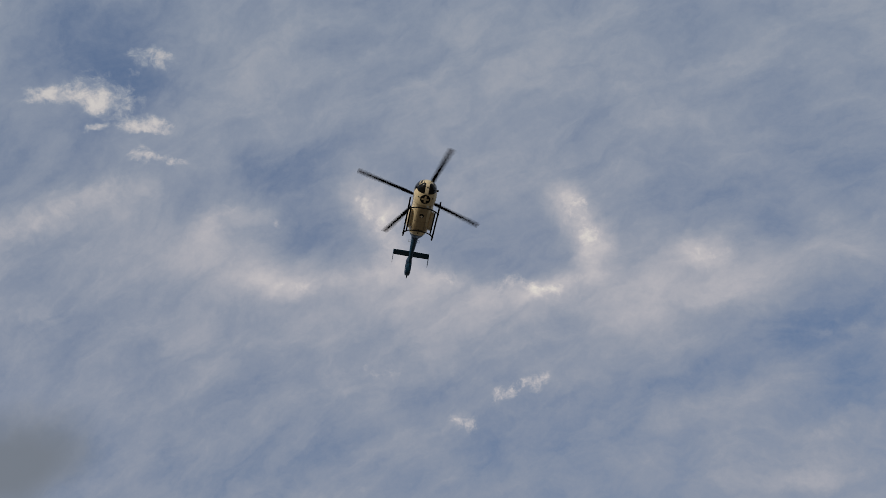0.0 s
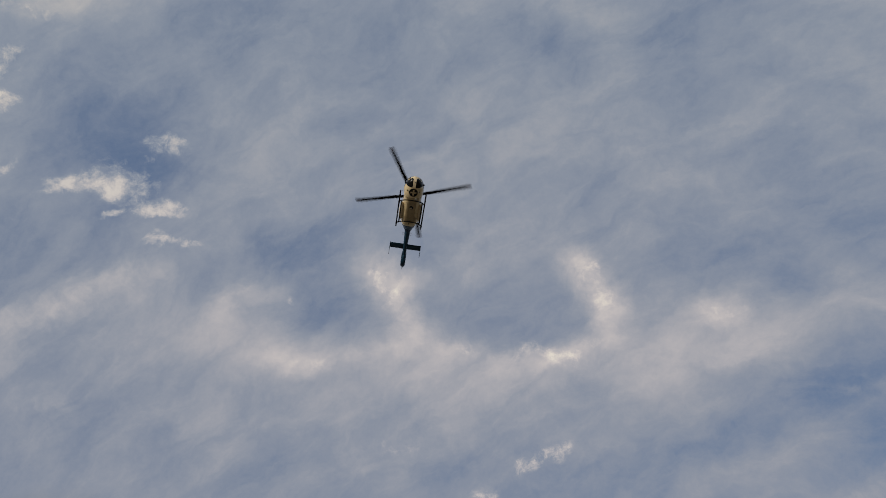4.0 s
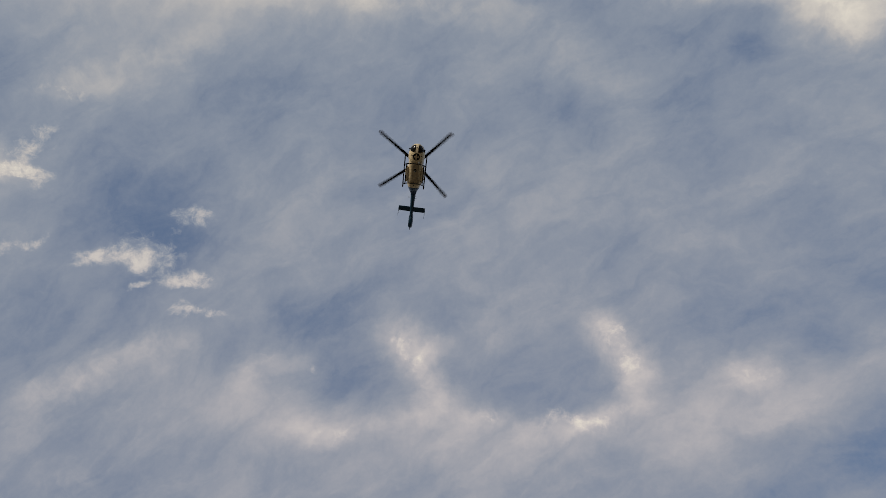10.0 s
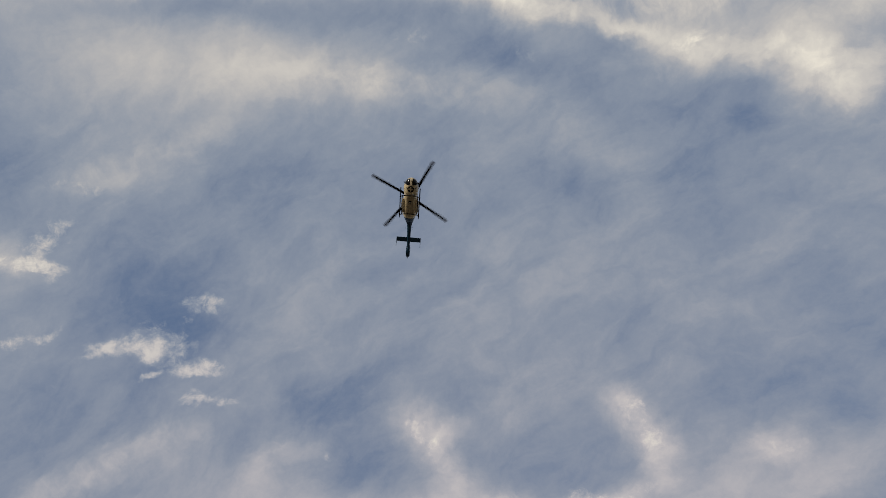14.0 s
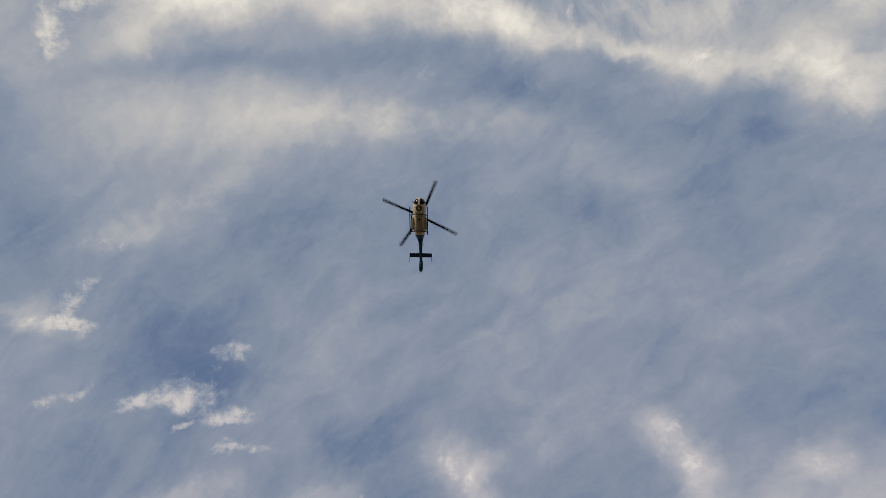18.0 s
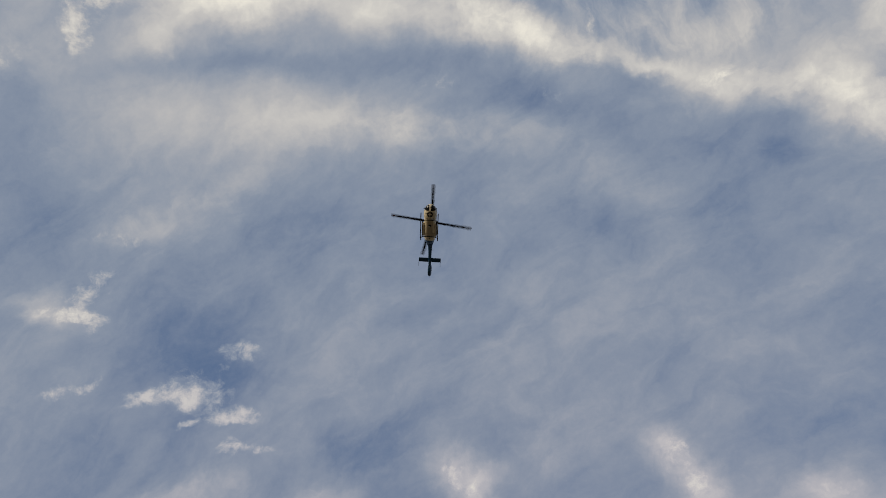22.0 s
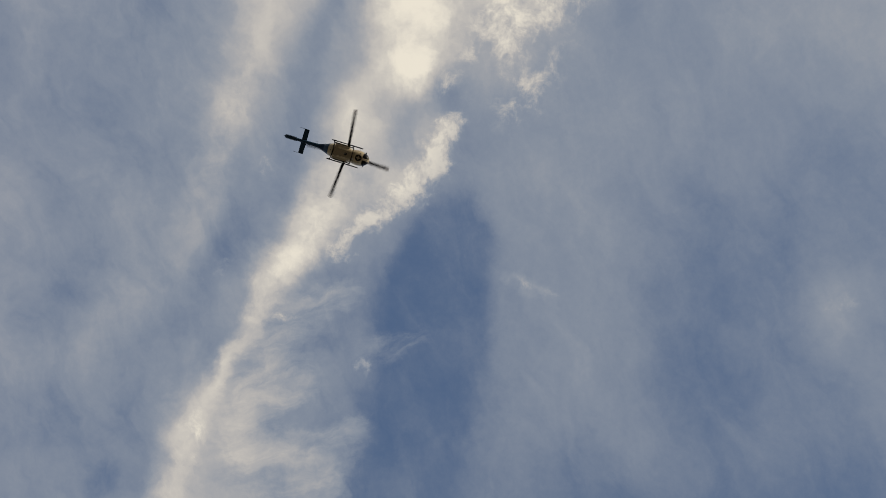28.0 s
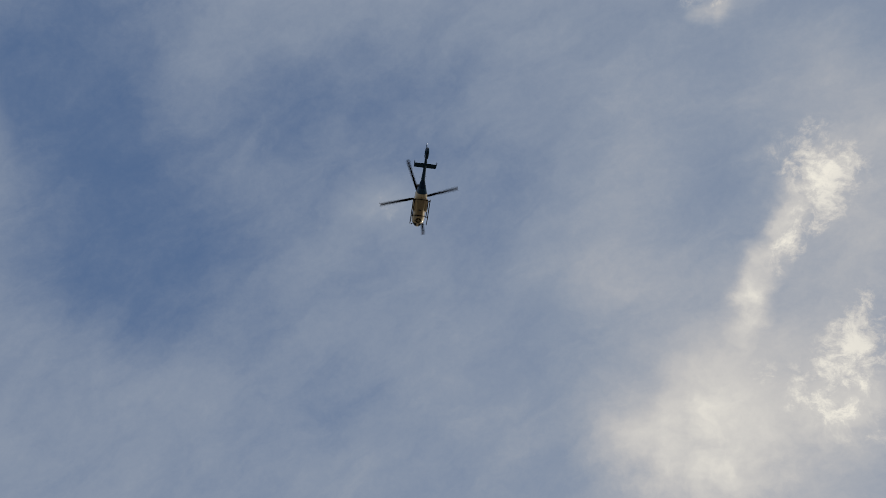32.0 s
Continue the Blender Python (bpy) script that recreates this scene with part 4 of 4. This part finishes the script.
    port = part("hook_port", moved(disc(0.17, 0.03, 40, 0.006), pose(0.45, 0, -0.004)), BLACK, craft, "black round cargo hook port in the belly")
    part("hook", tube([(0.45, 0.03, -0.02), (0.45, 0.05, -0.07), (0.41, 0.02, -0.11), (0.38, -0.02, -0.085)], 0.018, 10), STEEL, port, "steel cargo hook")
    part("port_lip", moved(box(0.36, 0.44, -0.13, 0.05, -0.026, -0.016, 0.004, 1), pose(0, 0, 0)), CREAM_TRIM, port)
    for x in (1.42, 0.86, -0.12, -0.62, -1.12):
        part("panel_seam", loft([[pod_at(x + dx, a, o) for a in steps(-62, 62, 30)] + [pod_at(x + dx, a, o - 0.012) for a in steps(62, -62, 30)] for dx, o in ((0.006, 0.0075), (-0.006, 0.0075))]), SEAM, shell)
    for y in (-0.34, 0.34):
        part("panel_seam", box(-1.0, 1.4, y - 0.005, y + 0.005, -0.0075, 0.006), SEAM, shell)
    part("belly_hatch", box(-0.56, -0.18, -0.24, 0.24, -0.012, 0.01, 0.004, 1), DARK_TAN, craft, "darker tan access hatch under the cabin")
    part("drain", moved(disc(0.05, 0.03, 18, 0.006), pose(-1.28, 0, 0.045)), BLACK, craft)
    part("blade_antenna", wing([(-0.86, -1.05, 0, 0, 0.03), (-0.93, -1.05, 0.22, 0, 0.02)], 12), BLACK, craft).matrix_basis = pose(0, 0, 0.02, -90, 0, 0)
    for y in (-0.52, -0.36, 0.36, 0.52):
        part("belly_lamp", moved(disc(0.045, 0.035, 20, 0.008), Matrix.Translation(pod_at(2.02, math.degrees(math.atan2(y, 0.9)), 0.006))), WHITE_METAL if abs(y) < 0.5 else BLACK, craft)
    part("landing_light", moved(disc(0.1, 0.05, 26, 0.012), pose(1.36, 0.3, -0.012)), WHITE_METAL, craft, "round landing light under the nose")
    # boom, stabiliser with end plates, tail
    part("tail_boom", loft([[(x, r * math.cos(a), z + r * 1.12 * math.sin(a)) for a in (2 * math.pi * k / 24 for k in range(24))]
                            for x, r, z in ((-2.85, 0.29, 1.5), (-3.3, 0.245, 1.53), (-4.2, 0.205, 1.56), (-5.2, 0.175, 1.59), (-6.1, 0.15, 1.62))]), BLUE, craft, "slim dark blue tail boom")
    stab = part("stabiliser", wing([(-4.66, -5.22, -1.36, 1.56, 0.06), (-4.64, -5.24, 0, 1.56, 0.075), (-4.66, -5.22, 1.36, 1.56, 0.06)]), BLUE, craft, "dark blue horizontal stabiliser across the boom")
    for side in (-1, 1):
        fin = outline([(-4.72, 1.72), (-5.12, 2.02), (-5.42, 2.02), (-5.28, 1.56), (-5.62, 1.02), (-5.44, 1.02), (-4.86, 1.42)], 0.035, 0.008)
        part("end_plate", moved(fin, Matrix.Translation((0, side * 1.375 + 0.0175, 0)) @ pose(0, 0, 0, 90, 0, 0)), BLUE, stab, "swept end plate")
        part("hoop_antenna", tube([(-3.32, side * 0.2, 1.5), (-3.32, side * 0.44, 1.46), (-3.56, side * 0.44, 1.46), (-3.56, side * 0.2, 1.5)], 0.012, 8), WHITE_METAL, craft, "thin light hoop antenna on the boom")
    # shroud of the tail fan: a thick ring, a fin above and a keel below
    ring = []
    for k in range(40):
        a = 2 * math.pi * k / 40
        ring.append([(-6.5 + r * math.cos(a), y, 1.72 + r * math.sin(a)) for r, y in ((0.5, -0.18), (0.56, -0.215), (0.7, -0.17), (0.75, 0.0), (0.7, 0.17), (0.56, 0.215), (0.5, 0.18))])
    bm = bmesh.new()
    rows = [[bm.verts.new(p) for p in q] for q in ring]
    for i in range(40):
        for j in range(7):
            bm.faces.new((rows[i][j], rows[(i + 1) % 40][j], rows[(i + 1) % 40][(j + 1) % 7], rows[i][(j + 1) % 7]))
    shroud = part("fan_shroud", bm, BLUE, craft, "dark blue ring shroud of the tail fan")
    part("tail_fin", moved(wing([(-6.0, -7.1, 2.30, 0, 0.11), (-6.35, -7.25, 2.8, 0, 0.085), (-6.75, -7.42, 3.3, 0, 0.055)]), pose(0, 0, 0, 90, 0, 0)), BLUE, craft, "swept dark blue fin above the fan")
    part("tail_keel", moved(wing([(-5.75, -7.26, 1.34, 0, 0.34), (-5.95, -7.26, 1.16, 0, 0.26), (-6.3, -7.22, 1.04, 0, 0.12)]), pose(0, 0, 0, 90, 0, 0)), BLUE, craft, "dark blue keel below the fan")
    part("tail_bumper", tube([(-6.6, 0, 1.06), (-6.85, 0, 0.98), (-7.15, 0, 1.0)], 0.02, 8), BLACK, craft)
    part("tail_light", moved(disc(0.022, 0.05, 14, 0.006), pose(-7.46, 0, 2.6, 0, 90, 0)), TAIL_LIGHT, craft, "white tail light")
    fan = part("tail_fan", moved(disc(0.13, 0.2, 20, 0.02), pose(0, 0, 0, 90, 0, 0)), RUBBER, craft, "dark tail fan hub")
    fan.matrix_basis = pose(-6.5, 0, 1.72)
    for k in range(10):
        bm = moved(wing([(0.05, -0.05, 0.1, 0, 0.018), (0.045, -0.045, 0.47, 0, 0.012)], 10), pose(0, 0, 0, 90, 0, 0) @ pose(0, 0, 0, 0, 0, 0))
        part("fan_blade", moved(bm, pose(0, 0, 0, 0, 36 * k, 0)), RUBBER, fan)
    for k in range(5):
        part("fan_stator", moved(tube([(0, 0.05, 0.1), (0, 0.05, 0.53)], 0.022, 8), pose(-6.5, 0, 1.72) @ pose(0, 0, 0, 0, 72 * k + 10, 0)), BLUE, shroud)
    # landing gear
    for side in (-1, 1):
        skid = part("skid", tube([(2.24, side * 1.05, -0.30), (2.12, side * 1.05, -0.39), (1.95, side * 1.05, -0.45), (1.6, side * 1.05, -0.47), (0, side * 1.05, -0.47), (-1.27, side * 1.05, -0.47)], 0.056, 14), BLACK, craft, "black skid tube")
        part("skid_shoe", box(-1.0, 1.5, side * 1.05 - 0.03, side * 1.05 + 0.03, -0.538, -0.518, 0.005, 1), RUBBER, skid)
        part("boarding_step", box(-0.95, 1.3, side * 0.86 - 0.05, side * 0.86 + 0.05, -0.31, -0.275, 0.012), BLACK, craft, "black boarding step above the skid")
        for x in (1.2, -1.0):
            part("step_bracket", tube([(x, side * 0.86, -0.29), (x, side * 1.0, -0.36)], 0.02, 8), BLACK, craft)
            part("tube_saddle", moved(disc(0.07, 0.12, 16, 0.012), pose(x, side * 1.05, -0.46, 0, 90, 0)), BLACK, craft)
    for x in (1.2, -1.0):
        bow = [(x, y, z) for y, z in ((-1.05, -0.45), (-0.98, -0.32), (-0.85, -0.2), (-0.65, -0.1), (-0.4, -0.045), (0, -0.03), (0.4, -0.045), (0.65, -0.1), (0.85, -0.2), (0.98, -0.32), (1.05, -0.45))]
        part("cross_tube", tube(bow, 0.045, 12), BLACK, craft, "bowed black cross tube of the landing gear")
    part("whip_antenna", tube([(1.8, -0.72, 0.5), (1.86, -0.96, 0.2), (1.9, -1.08, 0.02)], 0.008, 6), BLACK, craft)
    # mast and rotor
    tilt = pose(-0.15, 0, 2.73, 0, 5.8, 0)
    part("mast", moved(tube([(0, 0, -0.75), (0, 0, -0.3), (0, 0, -0.02)], [0.14, 0.11, 0.1], 18), tilt), STEEL, craft, "steel rotor mast")
    rotor = part("main_rotor", disc(0.24, 0.12, 28, 0.03), SOOT, craft, "dark rotor hub")
    rotor.matrix_basis = tilt
    for k in range(4):
        # cone of about two degrees; root cuff, then the blade with a swept tip
        bm = wing([(0.08, -0.08, 0.2, 0.0, 0.07), (0.10, -0.10, 0.55, 0.02, 0.06), (0.13, -0.17, 0.95, 0.03, 0.04), (0.13, -0.20, 1.3, 0.045, 0.034),
                   (0.13, -0.20, 3.0, 0.10, 0.032), (0.13, -0.20, 4.62, 0.15, 0.03), (0.10, -0.19, 5.02, 0.16, 0.024), (0.0, -0.16, 5.2, 0.165, 0.012)], 18)
        blade = part("rotor_blade", moved(bm, pose(0, 0, 0, 0, 0, -90)), RUBBER, rotor, "long dark composite rotor blade")
        part("blade_damper", moved(disc(0.055, 0.1, 14, 0.012), pose(0.6, -0.02, 0.03, 0, 90, 0)), STEEL, blade)
        part("tip_cap", moved(wing([(0.133, -0.203, 4.72, 0.153, 0.036), (0.103, -0.194, 5.02, 0.16, 0.03), (0.035, -0.175, 5.13, 0.163, 0.022)], 18), pose(0, 0, 0, 0, 0, -90)), TIP_RED, blade, "faded dark red blade tip")
        blade.matrix_basis = pose(0, 0, 0, 0, 0, 90 * k)
    return craft, rotor, fan


craft, rotor, fan = build_helicopter()


# ---- street lamp ----
def build_street_lamp():
    """The head hangs over the road on a long arm from a tall pole; its window looks down."""
    lamp = new("street_lamp")
    tagged(lamp, "black street lamp with a yellowed window, unlit, on a tall pole", "street lamp")
    lamp.matrix_basis = pose(-5.91, -3.56, 0)
    tip = pose(0, 0, 8.6, 0, -20, 0)          # the head is tipped up towards the road
    # half outline of the head, from its front edge back to the neck
    half = [(0.008, 0.165), (-0.01, 0.183), (-0.12, 0.187), (-0.27, 0.187), (-0.34, 0.180), (-0.40, 0.160), (-0.45, 0.122), (-0.49, 0.072), (-0.53, 0.046), (-0.58, 0.044)]
    rings = []
    for z, grow in ((0.0, -0.010), (0.008, 0.0), (0.035, 0.0), (0.075, -0.022), (0.11, -0.06), (0.12, -0.10)):
        left = [(x + (grow if i == 0 else 0), max(y + grow, 0.012), z) for i, (x, y) in enumerate(half)]
        rings.append(left + [(x, -y, zz) for x, y, zz in left[::-1]])
    head = part("lamp_head", moved(loft(rings), tip), LAMP_SHELL, lamp, "black cast lamp head")
    window = part("lamp_window", moved(box(-0.162, -0.034, -0.158, 0.158, -0.010, 0.004, 0.006), tip), LENS, lamp, "yellowed lens of the lamp")
    for r0, r1, m in ((0.118, 0.088, REFLECTOR), (0.084, 0.052, REFLECTOR_IN), (0.048, 0.012, REFLECTOR)):
        pts = [(r0 * math.cos(a) * 0.9, r0 * math.sin(a)) for a in (math.pi * (0.5 + k / 18) for k in range(19))]
        pts += [(r1 * math.cos(a) * 0.9, r1 * math.sin(a)) for a in (math.pi * (1.5 - k / 18) for k in range(19))]
        part("reflector", moved(outline([(-x - 0.158, y) for x, y in pts], 0.003), tip @ pose(0, 0, -0.0135)), m, window)
    part("window_frame", moved(box(-0.032, -0.006, -0.168, 0.168, -0.014, 0.004, 0.004), tip), LAMP_SHELL, head)
    for x, y in ((-0.03, 0.168), (-0.02, -0.174), (-0.25, 0.172), (-0.25, -0.174)):
        part("clip", moved(box(x - 0.013, x + 0.013, y - 0.007, y + 0.007, -0.018, 0.006, 0.004), tip), WHITE_METAL, head, "bright steel clip")
    for k in range(6):
        part("vent_slot", moved(box(-0.062 - 0.026 * k, -0.05 - 0.026 * k, -0.180, -0.174, -0.010, 0.006, 0.002, 1), tip), WHITE_METAL, head)
    for x, y0, y1 in ((-0.425, -0.05, 0.02), (-0.425, 0.032, 0.04), (-0.447, -0.045, -0.035), (-0.447, 0.0, 0.03)):
        part("marking_bar", moved(box(x - 0.006, x + 0.006, y0, y1, -0.0125, -0.009), tip), POLE, head, "faint grey marking")
    part("neck", moved(tube([(-0.55, 0, 0.045), (-0.66, 0, 0.045), (-0.80, 0, 0.045)], 0.043, 16), tip), LAMP_SHELL, lamp)
    for y in (-0.05, 0.05):
        part("neck_bolt", moved(tube([(-0.56, y, 0.03), (-0.56, y * 1.35, 0.02)], 0.009, 8), tip), LAMP_SHELL, lamp)
    arm = [tip @ Vector((-0.78, 0, 0.045)), tip @ Vector((-1.3, 0, 0.045))] + [Vector(p) for p in ((-2.0, 0, 7.80), (-2.45, 0, 7.45), (-2.66, 0, 7.1), (-2.7, 0, 6.7))]
    part("arm", tube(arm, [0.036, 0.038, 0.042, 0.046, 0.05, 0.052], 14), POLE, lamp, "galvanised bracket arm")
    part("pole", tube([(-2.7, 0, 0.02), (-2.7, 0, 1.2), (-2.7, 0, 1.3), (-2.7, 0, 6.75)], [0.11, 0.11, 0.085, 0.056], 20), POLE, lamp, "tall tapered galvanised pole")
    part("base_plate", moved(box(-0.2, 0.2, -0.2, 0.2, 0, 0.03, 0.008), pose(-2.7, 0, 0)), POLE, lamp)


build_street_lamp()


# ---- what moves ----
def motions():
    walk(craft, [(t, pose(x, y, z, rx, ry, rz)) for t, x, y, z, rx, ry, rz, *_ in FLIGHT])
    seconds = [row[0] for row in FLIGHT]
    mast = pose(-0.15, 0, 2.73, 0, 5.8, 0)
    spin, fan_spin, lags = [], [], [[], [], [], []]
    for n in range(32 * FPS + 1):
        t = n / FPS
        angle, ahead, left = (float(np.interp(t, seconds, [row[k] for row in FLIGHT])) for k in (7, 8, 9))
        spin.append((t, mast @ pose(0, 0, 0, 0, 0, angle % 360)))
        fan_spin.append((t, pose(-6.5, 0, 1.72, 0, (77 * n) % 360, 0)))
        for k in range(4):
            a = radians(angle + 90 * k)
            lags[k].append((t, pose(0, 0, 0, 0, 0, 90 * k + ahead * math.cos(a) + left * math.sin(a))))
    walk(rotor, spin)
    walk(fan, fan_spin)
    blades = sorted((ob for ob in rotor.children if ob.name.startswith("rotor_blade")), key=lambda ob: ob.name)
    for blade, rows in zip(blades, lags):
        walk(blade, rows)


motions()
